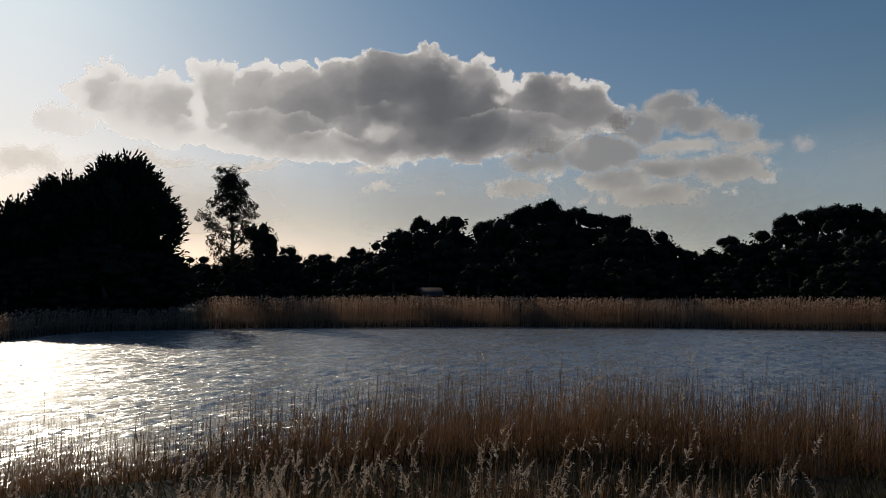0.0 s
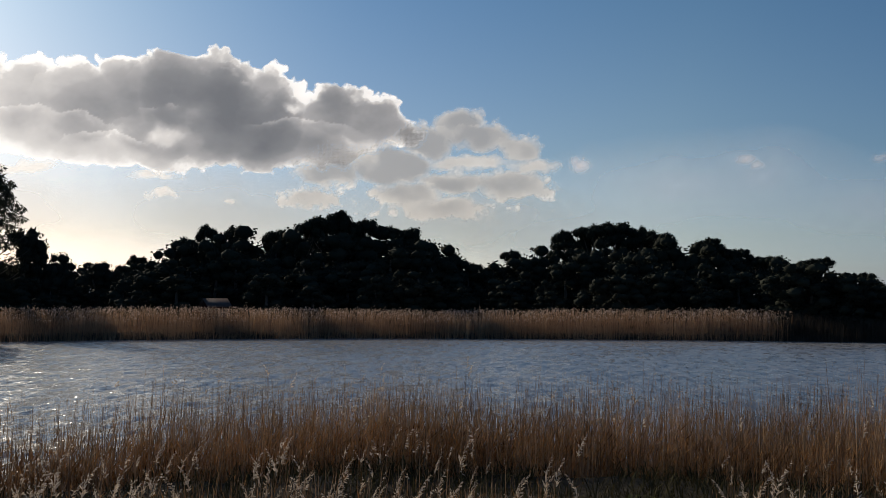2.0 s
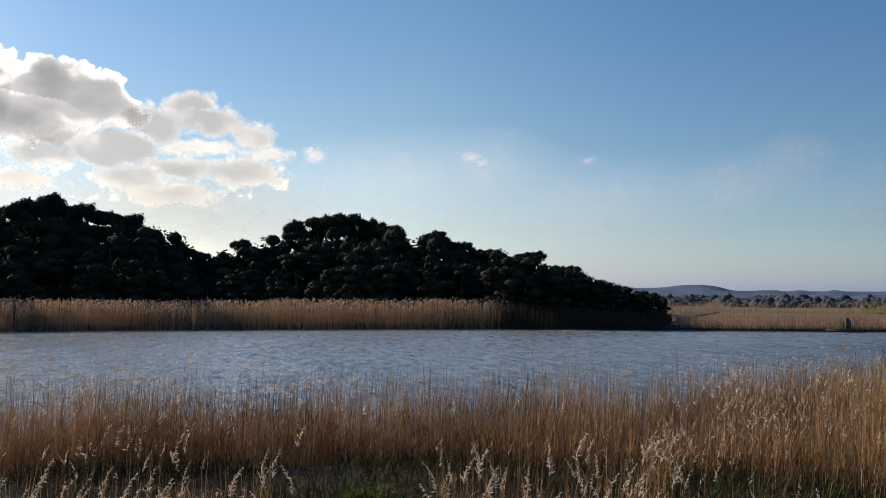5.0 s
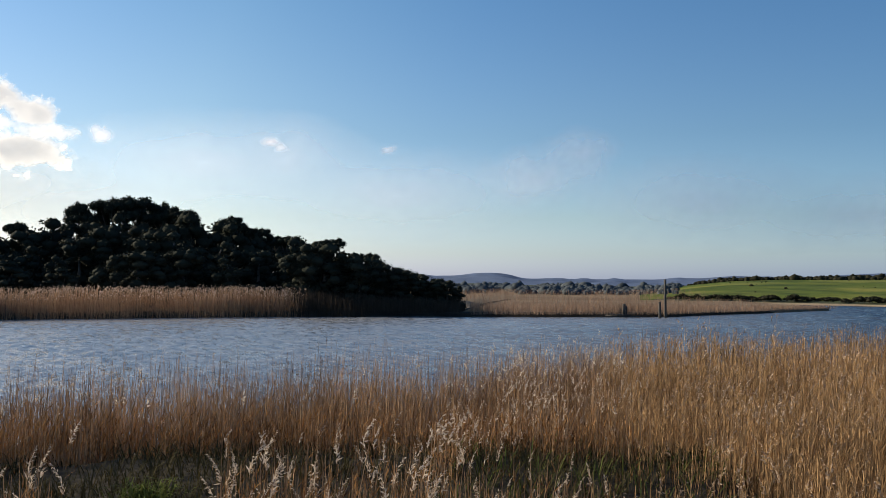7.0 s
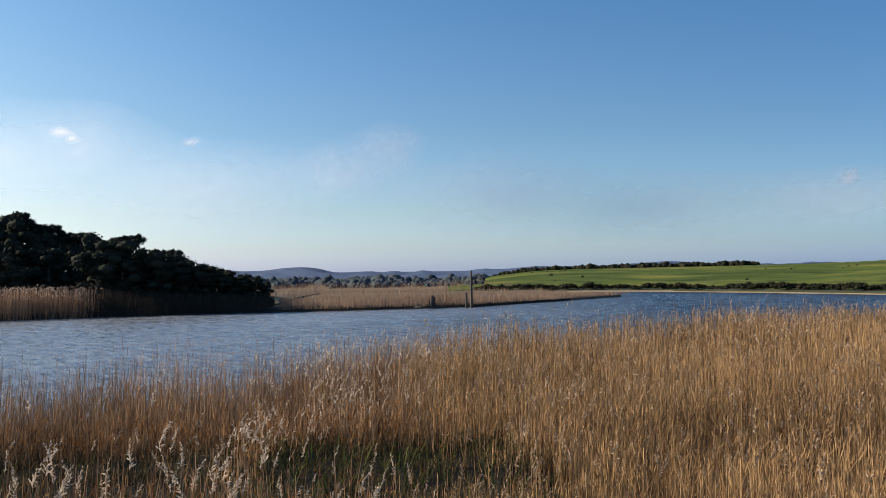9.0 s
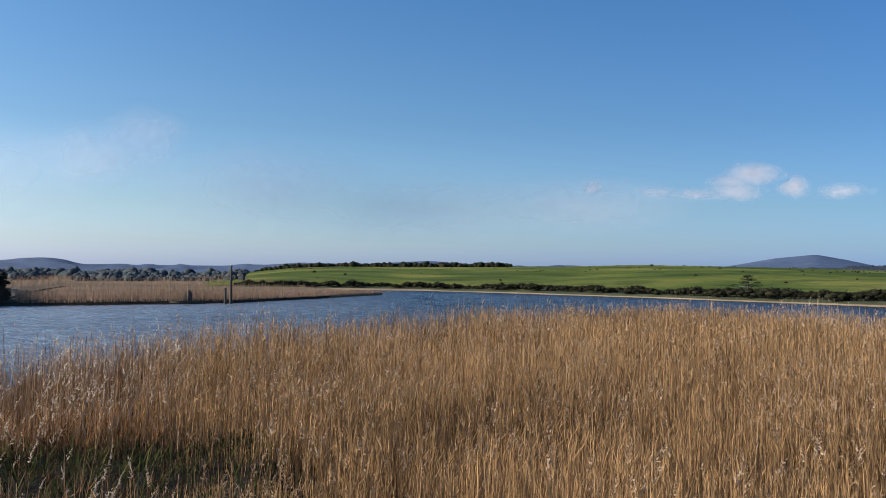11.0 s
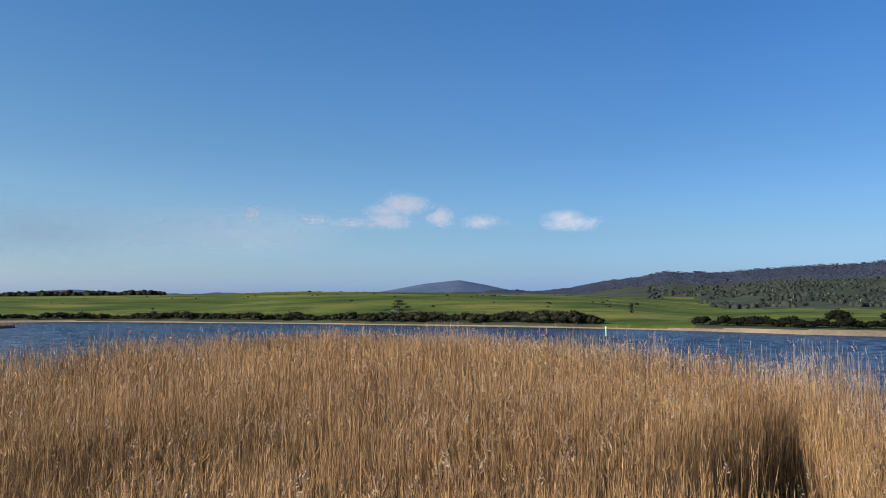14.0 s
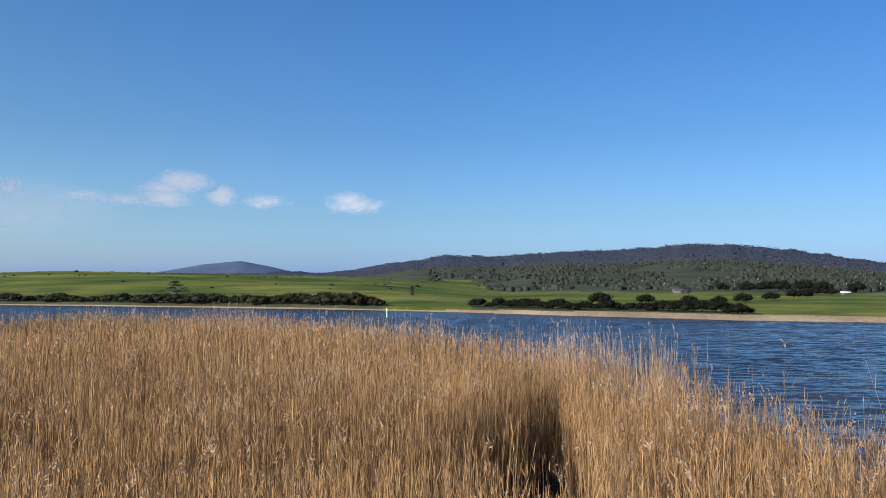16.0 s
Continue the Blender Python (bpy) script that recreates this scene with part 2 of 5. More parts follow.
def water_material():
    m, n, l, p = material("river_water")
    p.inputs["Roughness"].default_value = 0.23
    p.inputs["IOR"].default_value = 1.34
    p.inputs["Specular IOR Level"].default_value = 0.9
    # wavelets run with the wind: steep along it, gentle across it
    tc = n.new("ShaderNodeTexCoord")
    wind = (math.sin(radians(110)), math.cos(radians(110)), 0)
    across = (-wind[1], wind[0], 0)

    def along(axis, k):
        d = n.new("ShaderNodeVectorMath")
        d.operation = "DOT_PRODUCT"
        l.new(tc.outputs["Object"], d.inputs[0])
        d.inputs[1].default_value = tuple(k * c for c in axis)
        return d.outputs["Value"]

    # sheltered under the wood, choppier in the open reach to the south-east
    chop = n.new("ShaderNodeMapRange")
    l.new(along((0.5, -1, 0), 1.0), chop.inputs["Value"])
    for socket, value in (("From Min", -30.0), ("From Max", 40.0), ("To Min", 1.05), ("To Max", 1.2)):
        chop.inputs[socket].default_value = value
    # light on the water is painted into its colour: pale west, dark south-east
    lit_west, mottle = n.new("ShaderNodeMapRange"), noise_node(n, l, 0.03, 3)
    l.new(along((0.5, -1, 0), 1.0), lit_west.inputs["Value"])
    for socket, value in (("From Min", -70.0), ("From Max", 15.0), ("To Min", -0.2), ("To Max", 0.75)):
        lit_west.inputs[socket].default_value = value
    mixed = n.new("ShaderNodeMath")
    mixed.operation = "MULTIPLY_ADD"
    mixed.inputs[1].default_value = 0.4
    l.new(mottle.outputs["Fac"], mixed.inputs[0])
    l.new(lit_west.outputs[0], mixed.inputs[2])
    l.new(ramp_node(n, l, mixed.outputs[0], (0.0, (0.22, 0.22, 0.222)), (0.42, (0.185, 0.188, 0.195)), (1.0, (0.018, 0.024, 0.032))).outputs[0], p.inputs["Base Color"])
    # the short steep faces look downwind, to the west
    face, upright = n.new("ShaderNodeVectorMath"), n.new("ShaderNodeVectorMath")
    face.operation = "SCALE"
    face.inputs[0].default_value = (-0.15, -0.04, 0)
    l.new(chop.outputs[0], face.inputs["Scale"])
    l.new(face.outputs[0], upright.inputs[0])
    upright.inputs[1].default_value = (0, 0, 1)
    total = upright.outputs[0]
    for run, wide, steep, flank in ((0.2, 0.1, 0.35, 0.12), (1.3, 0.45, 1.45, 0.4), (3.4, 1.4, 1.1, 0.4), (8.0, 3.5, 45.0, 26.0)):
        place, tex = n.new("ShaderNodeCombineXYZ"), n.new("ShaderNodeTexNoise")
        l.new(along(wind, run), place.inputs[0])
        l.new(along(across, wide), place.inputs[1])
        l.new(place.outputs[0], tex.inputs["Vector"])
        tex.inputs["Scale"].default_value, tex.inputs["Detail"].default_value = 1.0, 2.0
        sep = n.new("ShaderNodeSeparateXYZ")
        l.new(tex.outputs["Color"], sep.inputs[0])
        for channel, axis, amount in ((0, wind, steep), (1, across, flank)):
            off, sc = n.new("ShaderNodeMath"), n.new("ShaderNodeVectorMath")
            off.operation, sc.operation = "SUBTRACT", "SCALE"
            l.new(sep.outputs[channel], off.inputs[0])
            off.inputs[1].default_value = 0.5
            if run > 5:
                # few of the smallest ripples are steep
                square, cube = n.new("ShaderNodeMath"), n.new("ShaderNodeMath")
                square.operation = cube.operation = "MULTIPLY"
                for socket in (0, 1):
                    l.new(off.outputs[0], square.inputs[socket])
                l.new(off.outputs[0], cube.inputs[0])
                l.new(square.outputs[0], cube.inputs[1])
                off = cube
            sc.inputs[0].default_value = tuple(amount * c for c in axis)
            force = n.new("ShaderNodeMath")
            force.operation = "MULTIPLY"
            l.new(off.outputs[0], force.inputs[0])
            l.new(chop.outputs[0], force.inputs[1])
            l.new(force.outputs[0], sc.inputs["Scale"])
            add = n.new("ShaderNodeVectorMath")
            l.new(sc.outputs[0], add.inputs[0])
            l.new(total, add.inputs[1])
            total = add.outputs[0]
    unit_normal = n.new("ShaderNodeVectorMath")
    unit_normal.operation = "NORMALIZE"
    l.new(total, unit_normal.inputs[0])
    l.new(unit_normal.outputs[0], p.inputs["Normal"])
    return m


def cloud_material(name, softness, most, let_through, white, grain=0.09):
    """Vapour sheet: how much light it lets through falls with its thickness, and its edge thins out to nothing."""
    m, n, l, p = material(name)
    n.remove(p)
    fine = noise_node(n, l, 0.014, 3, 0.55)

    def roughened(attribute, amount):
        at, add = n.new("ShaderNodeAttribute"), n.new("ShaderNodeMath")
        at.attribute_name = attribute
        add.operation = "MULTIPLY_ADD"
        l.new(fine.outputs["Fac"], add.inputs[0])
        add.inputs[1].default_value = amount
        sub = n.new("ShaderNodeMath")
        sub.operation = "SUBTRACT"
        l.new(at.outputs["Fac"], sub.inputs[0])
        sub.inputs[1].default_value = amount * 0.5
        l.new(sub.outputs[0], add.inputs[2])
        return add.outputs[0]

    alpha = ramp_node(n, l, roughened("cover", grain), (0.0, (0, 0, 0)), (softness, (most, most, most)))
    t = ramp_node(n, l, roughened("thickness", 0.05), *let_through)
    tr, di, ad = n.new("ShaderNodeBsdfTranslucent"), n.new("ShaderNodeBsdfDiffuse"), n.new("ShaderNodeAddShader")
    l.new(t.outputs[0], tr.inputs["Color"])
    di.inputs["Color"].default_value = (white * 1.04, white, white * 0.95, 1)
    l.new(tr.outputs[0], ad.inputs[0])
    l.new(di.outputs[0], ad.inputs[1])
    clear, mx = n.new("ShaderNodeBsdfTransparent"), n.new("ShaderNodeMixShader")
    l.new(alpha.outputs[0], mx.inputs["Fac"])
    l.new(clear.outputs[0], mx.inputs[1])
    l.new(ad.outputs[0], mx.inputs[2])
    l.new(mx.outputs[0], n["Material Output"].inputs["Surface"])
    return m


MUD = soil("marsh_mud", (0.02, 0.016, 0.011), (0.05, 0.038, 0.025), 0.25, 5)
PASTURE = pasture_material()
SAND = soil("pale_shore", (0.21, 0.155, 0.1), (0.38, 0.285, 0.185), 0.1, 2)
MARSH = soil("dry_marsh_grass", (0.15, 0.1, 0.06), (0.27, 0.19, 0.115), 0.05, 1.2, 0.2)
SCRUBLAND = soil("scrub_floor", (0.04, 0.046, 0.026), (0.085, 0.09, 0.05), 0.03, 0.3, 0.4)
# distance haze is put into these base colours, bluest on the far hill
HAZED_FOREST = soil("hazed_forest_floor", (0.042, 0.049, 0.07), (0.06, 0.068, 0.09), 0.01, 0.1, 0.8)
HAZED_HILL = soil("hazed_far_hill", (0.08, 0.115, 0.19), (0.11, 0.145, 0.22), 0.004, 0.05, 1.0)
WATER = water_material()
CLOUD = cloud_material("cumulus_vapour", 0.13, 1.0, ((0.0, (0.98, 1.0, 1.04)), (0.05, (0.9, 0.92, 0.95)), (0.12, (0.6, 0.61, 0.63)), (0.28, (0.37, 0.38, 0.405)), (0.55, (0.215, 0.228, 0.252)), (0.9, (0.145, 0.157, 0.178))), 0.17, 0.05)
BROKEN_CLOUD = cloud_material("broken_vapour", 0.34, 0.88, ((0.0, (0.84, 0.83, 0.81)), (0.12, (0.64, 0.63, 0.61)), (0.3, (0.36, 0.365, 0.375))), 0.16, 0.12)
WISP = cloud_material("wisp_vapour", 0.6, 0.75, ((0.0, (0.9, 0.87, 0.82)), (1.0, (0.78, 0.75, 0.71))), 0.3)
HAZE = cloud_material("thin_haze", 1.0, 0.46, ((0.0, (0.57, 0.61, 0.65)), (1.0, (0.57, 0.61, 0.65))), 0.58, 0.02)
SUN_HAZE = cloud_material("sunward_haze", 0.8, 0.5, ((0.0, (0.4, 0.385, 0.36)), (1.0, (0.4, 0.385, 0.36))), 0.3, 0.02)
SMALL_CLOUD = cloud_material("small_cloud_vapour", 0.6, 0.88, ((0.0, (0.8, 0.74, 0.72)), (0.25, (0.7, 0.66, 0.66)), (0.6, (0.5, 0.49, 0.53))), 0.45, 0.02)
REED = foliage("reed_straw", (0.09, 0.049, 0.022), (0.56, 0.343, 0.167), 0.18, 0.6, 0.3, 1.9)
PLUME_FAR = foliage("far_plume", (0.39, 0.28, 0.215), (0.72, 0.55, 0.44), 0.45, 0.6, 0.3)
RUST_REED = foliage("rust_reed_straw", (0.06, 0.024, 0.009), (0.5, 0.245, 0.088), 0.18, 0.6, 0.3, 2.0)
PLUME_GOLD = foliage("golden_plume", (0.24, 0.165, 0.105), (0.58, 0.42, 0.29), 0.2, 0.6, 0.5)
PLUME = foliage("reed_plume", (0.4, 0.3, 0.21), (0.83, 0.68, 0.53), 0.34, 0.6, 0.5)
REED_FAR = foliage("far_reed_straw", (0.22, 0.125, 0.075), (0.52, 0.33, 0.2), 0.34, 0.6, 0.12)
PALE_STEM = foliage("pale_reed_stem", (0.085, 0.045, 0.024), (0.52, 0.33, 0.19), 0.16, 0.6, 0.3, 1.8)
REED_LEAF = foliage("reed_strap_leaf", (0.1, 0.052, 0.024), (0.57, 0.345, 0.165), 0.18, 0.6, 0.3, 1.8)
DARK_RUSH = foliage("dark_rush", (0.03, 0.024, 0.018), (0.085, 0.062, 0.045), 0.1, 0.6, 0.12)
SPIT_REED = foliage("spit_reed", (0.2, 0.125, 0.085), (0.42, 0.28, 0.19), 0.25, 0.6, 0.08)
GREEN_LEAF = foliage("green_sedge", (0.04, 0.06, 0.012), (0.17, 0.19, 0.05), 0.3, 0.6, 0.8)
WEED = foliage("dark_weeds", (0.02, 0.018, 0.008), (0.1, 0.08, 0.035), 0.2, 0.7, 0.8)
NEEDLE = foliage("pine_needles", (0.016, 0.019, 0.013), (0.04, 0.045, 0.03), 0.02, 0.6, 0.15)
CYPRESS = foliage("cypress_sprays", (0.016, 0.018, 0.013), (0.05, 0.054, 0.038), 0.08, 0.6, 0.15)
GUM_LEAF = foliage("gum_leaves", (0.022, 0.022, 0.015), (0.065, 0.066, 0.045), 0.2, 0.6, 0.2)
WOOD_LEAF = foliage("wood_leaves", (0.018, 0.02, 0.014), (0.042, 0.045, 0.031), 0.02, 0.6, 0.1)
SCRUB = foliage("scrub_leaves", (0.01, 0.012, 0.007), (0.04, 0.037, 0.022), 0.1, 0.6, 0.1)
# aerial haze painted into the forest leaves as blue-grey
HAZED_LEAF = foliage("hazed_forest_leaves", (0.049, 0.057, 0.092), (0.066, 0.075, 0.113), 0.3, 0.7, 0.02)
BUSH_MID = foliage("bush_leaves", (0.026, 0.033, 0.029), (0.068, 0.074, 0.06), 0.2, 0.8, 0.03)
# the shade between the leaves is put into this near-black colour
SHADED_BUSH = foliage("shaded_bush_leaves", (0.005, 0.006, 0.004), (0.014, 0.015, 0.009), 0.06, 0.6, 0.3)
# haze in front of the distant bush is mixed into its leaf colour
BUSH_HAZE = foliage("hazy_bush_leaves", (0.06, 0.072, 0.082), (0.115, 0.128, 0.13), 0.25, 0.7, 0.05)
BARK = timber("bark", (0.05, 0.04, 0.03), (0.16, 0.13, 0.1))
PALE_BARK = timber("pale_dead_bark", (0.32, 0.3, 0.27), (0.6, 0.57, 0.52))
PILE_WOOD = timber("weathered_pile", (0.03, 0.025, 0.02), (0.12, 0.1, 0.08))
RUST_ROOF = painted("rusty_roof", (0.1, 0.08, 0.075), 0.95)
ROOF_TIN = painted("roof_tin", (0.1, 0.09, 0.09), 0.85)
RED_WALL = painted("dark_red_boards", (0.05, 0.016, 0.013), 0.85)
WHITE = painted("white_paint", (0.8, 0.8, 0.78), 0.5)
PALE_WALL = painted("pale_boards", (0.2, 0.195, 0.19), 0.8)
GREEN_PAINT = painted("green_paint", (0.02, 0.22, 0.08), 0.45)

# ================= the lie of the land =================
def near_edge(az):
    """Where the near reed bed meets the water."""
    return table(az, (-80, 14), (-26, 17.2), (-17, 17.4), (-6.6, 18), (7.7, 19.5), (24, 19), (33, 20.4), (43, 22), (50.5, 27), (60, 33), (69, 37), (77, 45),
                 (84, 52), (96, 41), (102, 36), (107, 29), (112.6, 25.5), (118, 22), (123, 17.6), (131, 13.2), (150, 11), (175, 12))


def far_edge(az):
    """The far shore, without the reed spit."""
    return table(az, (-80, 30), (-60, 70), (-35, 82), (-26, 88), (-24, 97), (-21, 105), (-13, 109), (0, 111), (21, 112), (40, 117), (44, 118.5), (45, 140), (47, 200), (52, 214), (60, 214), (69, 206), (77.5, 182),
                 (87, 160), (95, 146), (106, 130), (113, 119), (123, 111), (131, 112), (150, 120), (165, 60), (175, 30))


def spit_front(az):
    return table(az, (38, 116), (43, 117), (50, 120), (57, 126), (62, 146), (66, 170), (68, 190))


def spit_back(az):
    return table(az, (38, 330), (43.5, 330), (56, 300), (60, 230), (63, 196), (66, 172), (66.5, 168))


CREST = ((54, -0.6), (56.7, -0.37), (58.5, -0.1), (60.4, 0.1), (63.2, 0.22), (67, 0.24), (77.5, 0.34), (82.5, 0.5), (91.5, 0.36), (97, 0.24), (100, 0.18), (102.6, 0.0), (105.4, -0.42), (108, -0.68), (112, -0.8))
RIDGE = ((-180, 0.5), (-40, 0.8), (30, 0.3), (42, 0.2), (43.7, 0.25), (46.3, 0.33), (48.2, 0.07), (52, 0.0), (56, 0.02), (61, 0.2), (85, 0.2), (93, 0.2), (95, 0.35), (97, 0.45), (100, 0.82), (103, 1.4), (105.4, 1.68),
         (108, 1.66), (112.6, 1.97), (116, 1.98), (118, 2.2), (120, 2.36), (123, 2.32), (126, 2.03), (129, 1.5), (131, 1.2), (135, 0.8), (150, 0.5), (180, 0.5))
BLUE = ((-180, 0.2), (56, 0.2), (59, 0.3), (61, 0.46), (63.5, 0.25), (66.5, 0.5), (69, 0.63), (71, 0.48), (73, 0.2), (86, 0.25), (88, 0.55), (90, 0.92), (92.3, 1.16), (94, 0.85), (96, 0.4), (99, 0.2), (180, 0.2))


def rise(az, d, pairs):
    return EYE + d * np.tan(np.radians(table(az, *pairs)))


def in_spit(az, d):
    return (az > 38) & (az < 66.5) & (d > spit_front(az) - 1) & (d < np.maximum(spit_back(az), spit_front(az)))


def land(az, d):
    """Height of the ground above the water."""
    az, d = np.broadcast_arrays(np.asarray(az, float), np.asarray(d, float))
    x, y = polar(az, d)
    ne, fe = near_edge(az), far_edge(az)
    wet = (az > -80) & (az < 175)
    near = 0.2 + 1.9 * (1 - smooth(3.5, 8.0, d)) + 0.9 * (1 - smooth(8, 17, d)) + 0.25 * (fbm(x * 0.5, y * 0.5, 3, 3) - 0.5) * smooth(0, 5, d)
    end = np.minimum(15.0, ne - 3.4)
    shelf = (1.85 + 0.25 * (fbm(x * 0.8, y * 0.8, 3, 61) - 0.5)) * (1 - smooth(end, end + 2.6, d)) * (1 - smooth(58, 70, az))
    near = np.maximum(near, shelf)
    near = near - (near + 0.9) * smooth(ne - 1.0, ne + 1.5, d)
    behind = 3.0 + 0.5 * (fbm(x * 0.05, y * 0.05, 3, 5) - 0.5)
    far = 0.7 + 0.5 * smooth(0, 40, d - fe) + 0.3 * (fbm(x * 0.06, y * 0.06, 3, 9) - 0.5)
    hill = smooth(52, 57, az) * (1 - smooth(107, 113, az))
    crest_d = 420.0
    slope = np.clip((d - fe - 18) / (crest_d - fe - 18), 0, 1) ** 0.85
    drop = smooth(crest_d, crest_d + 250, d)
    crest = rise(az, crest_d, CREST)
    far = far + hill * (slope * (crest - 1.2) * (1 - 0.7 * drop) + 4.5 * (fbm(x * 0.016, y * 0.016, 3, 21) - 0.5) * slope * (1 - slope) * 2)
    ridge = rise(az, 1400, RIDGE) - 7 * smooth(94, 99, az) + 6 * (fbm(az * 1.1, d * 0.002, 3, 31) - 0.5)
    up = smooth(430, 1400, d)
    far = far + (ridge - far) * up * (d < 1401) + (d >= 1401) * (ridge * (1 - smooth(1400, 2000, d)) - far + 5)
    blue = rise(az, 3200, BLUE)
    far = np.where(d > 1900, far + (blue - far) * smooth(2000, 3200, d) * (1 - 0.5 * smooth(3200, 4200, d)), far)
    h = np.where(d < ne + 1.5, near, np.where(d < fe - 3, -0.9, -0.9 + (far + 0.9) * smooth(fe - 3, fe + 3.5, d)))
    dry = 3.0 + (behind - 3.0) * smooth(1, 6, d)
    blend = smooth(-80, -70, az) * (1 - smooth(165, 175, az))
    return np.where(wet, h * blend + np.where(d < 300, dry, far) * (1 - blend), np.where(d < 300, dry, np.maximum(far, 1)))


def height_at(x, y):
    az, d = np.degrees(np.arctan2(x, y)), np.hypot(x, y)
    return np.where(in_spit(az, d), np.maximum(land(az, d), 0.4), land(az, d))


def ground():
    az = np.unique(np.concatenate([np.arange(-180, -32, 3.0), np.arange(-32, 136, 0.4), np.arange(136, 180, 3.0)]))
    ne, fe = near_edge(az), far_edge(az)
    ne, fe = np.where(ne < 10, 10, ne)[:, None], fe[:, None]
    t = lambda n: np.linspace(0, 1, n, endpoint=False)[None, :]
    D = np.concatenate([0.005 + (ne - 2.005) * t(26), ne - 2 + 4.5 * t(10), ne + 2.5 + (fe - ne - 5.5) * t(8), fe - 3 + 6 * t(13), fe + 3 + 25 * t(14),
                        fe + 28 + (470 - fe - 28) * t(34) ** 1.3, 470 + 0 * fe + (1390 - 470) * t(36), 1390 + 0 * fe + 3400 * t(40) ** 1.2], 1)
    A = np.broadcast_to(az[:, None], D.shape)
    Z = land(A, D)
    X, Y = polar(A, D)
    na, nd = A.shape
    i = np.arange(na)[:, None] * nd
    j = np.arange(nd - 1)[None, :]
    nxt = np.roll(np.arange(na), -1)[:, None] * nd
    q = np.stack([i + j, i + j + 1, nxt + j + 1, nxt + j], -1).reshape(-1, 4)
    me = raw_mesh("ground", np.stack([X, Y, Z], -1).reshape(-1, 3), [q], [MUD, PASTURE, SAND, MARSH, SCRUBLAND, HAZED_FOREST, HAZED_HILL], True)
    a, dd = (A[:, :-1] + 0.2).ravel(), ((D[:, :-1] + D[:, 1:]) / 2).ravel()
    fe = far_edge(a)
    kind = np.zeros(len(a), np.int32)
    beyond = dd > fe
    kind[beyond] = 3
    kind[beyond & (a < 44) & (dd < fe + 60)] = 0
    kind[beyond & (a > 55) & (a < 140) & (dd < 900)] = 1
    kind[beyond & (a > 60) & (dd < fe + 1.6 + 1.0 * smooth(104, 112, a))] = 2
    kind[beyond & (a > 56) & (a < 101) & (kind == 1) & (dd < fe + 9)] = 4
    kind[beyond & (a > 106.8) & (a < 124.5) & (kind == 1) & (dd < fe + 7)] = 4
    kind[beyond & (a > 104.5) & (dd > 250 + 60 * fbm(a * 0.7, a * 0, 3, 4) + 420 * (1 - smooth(105, 111, a)))] = 4
    kind[beyond & (a <= 55) & (dd > 420)] = 4
    kind[dd > 620] = 4
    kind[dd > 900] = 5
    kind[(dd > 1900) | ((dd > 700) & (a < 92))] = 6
    kind[((a < -75) | (a > 170)) & (dd > 40)] = 4
    kind[(dd < 7) | (((a < -75) | (a > 170)) & (dd <= 40))] = 3
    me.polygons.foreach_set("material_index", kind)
    return tagged(new("ground", me), "river banks, green pasture and wooded hills", "ground", kind="structure")


def spit_ground():
    """The low marshy spit that runs out into the river."""
    az = np.arange(43, 66.2, 0.25)
    t = np.concatenate([np.linspace(0, 0.03, 8), np.linspace(0.05, 0.92, 20), np.linspace(0.94, 1, 5)])
    f, b = spit_front(az), spit_back(az)
    b = np.maximum(b, f + 3)
    D = f[:, None] - 1 + (b - f + 2)[:, None] * t[None, :]
    A = np.broadcast_to(az[:, None], D.shape)
    X, Y = polar(A, D)
    edge = np.minimum(D - f[:, None] + 1, b[:, None] + 1 - D)
    Z = -0.6 + 1.0 * smooth(0.7, 1.5, edge) + 0.15 * smooth(1.5, 5.0, edge) + 0.12 * (fbm(X * 0.3, Y * 0.3, 3, 2) - 0.5)
    na, nd = A.shape
    k = np.arange(na - 1)[:, None] * nd + np.arange(nd - 1)[None, :]
    q = np.stack([k, k + 1, k + nd + 1, k + nd], -1).reshape(-1, 4)
    me = raw_mesh("ground_spit", np.stack([X, Y, Z], -1).reshape(-1, 3), [q], [MARSH, MUD], True)
    me.polygons.foreach_set("material_index", np.tile((np.arange(nd - 1) < 6).astype(np.int32), na - 1))
    return tagged(new("ground_spit", me), "low tan marsh spit reaching into the river", "ground", kind="structure")


spit_ground()
ground()
wp = Pile()
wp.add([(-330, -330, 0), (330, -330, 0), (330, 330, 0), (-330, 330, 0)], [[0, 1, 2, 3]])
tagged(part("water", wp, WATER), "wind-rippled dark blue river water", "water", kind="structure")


# ================= clouds =================
def vapour(name, label, A, E, cover, thick, material, reach, group=""):
    """A far sheet of vapour over a grid of headings and elevations, with how much it covers and how thick it is at each point."""
    X, Y = polar(A, reach * np.cos(np.radians(E)))
    Z = EYE + reach * np.sin(np.radians(E))
    na, ne_ = A.shape
    k = np.arange(na - 1)[:, None] * ne_ + np.arange(ne_ - 1)[None, :]
    q = np.stack([k, k + ne_, k + ne_ + 1, k + 1], -1).reshape(-1, 4)
    q = q[cover.ravel()[q].max(1) > -0.1]
    used, inv = np.unique(q, return_inverse=True)
    me = raw_mesh(name, np.stack([X, Y, Z], -1).reshape(-1, 3)[used], [inv.reshape(-1, 4)], material, True)
    for key, values in (("cover", cover), ("thickness", thick)):
        me.attributes.new(key, "FLOAT", "POINT").data.foreach_set("value", values.ravel()[used].astype(np.float32))
    return tagged(new(name, me), label, "cloud", group, "structure")


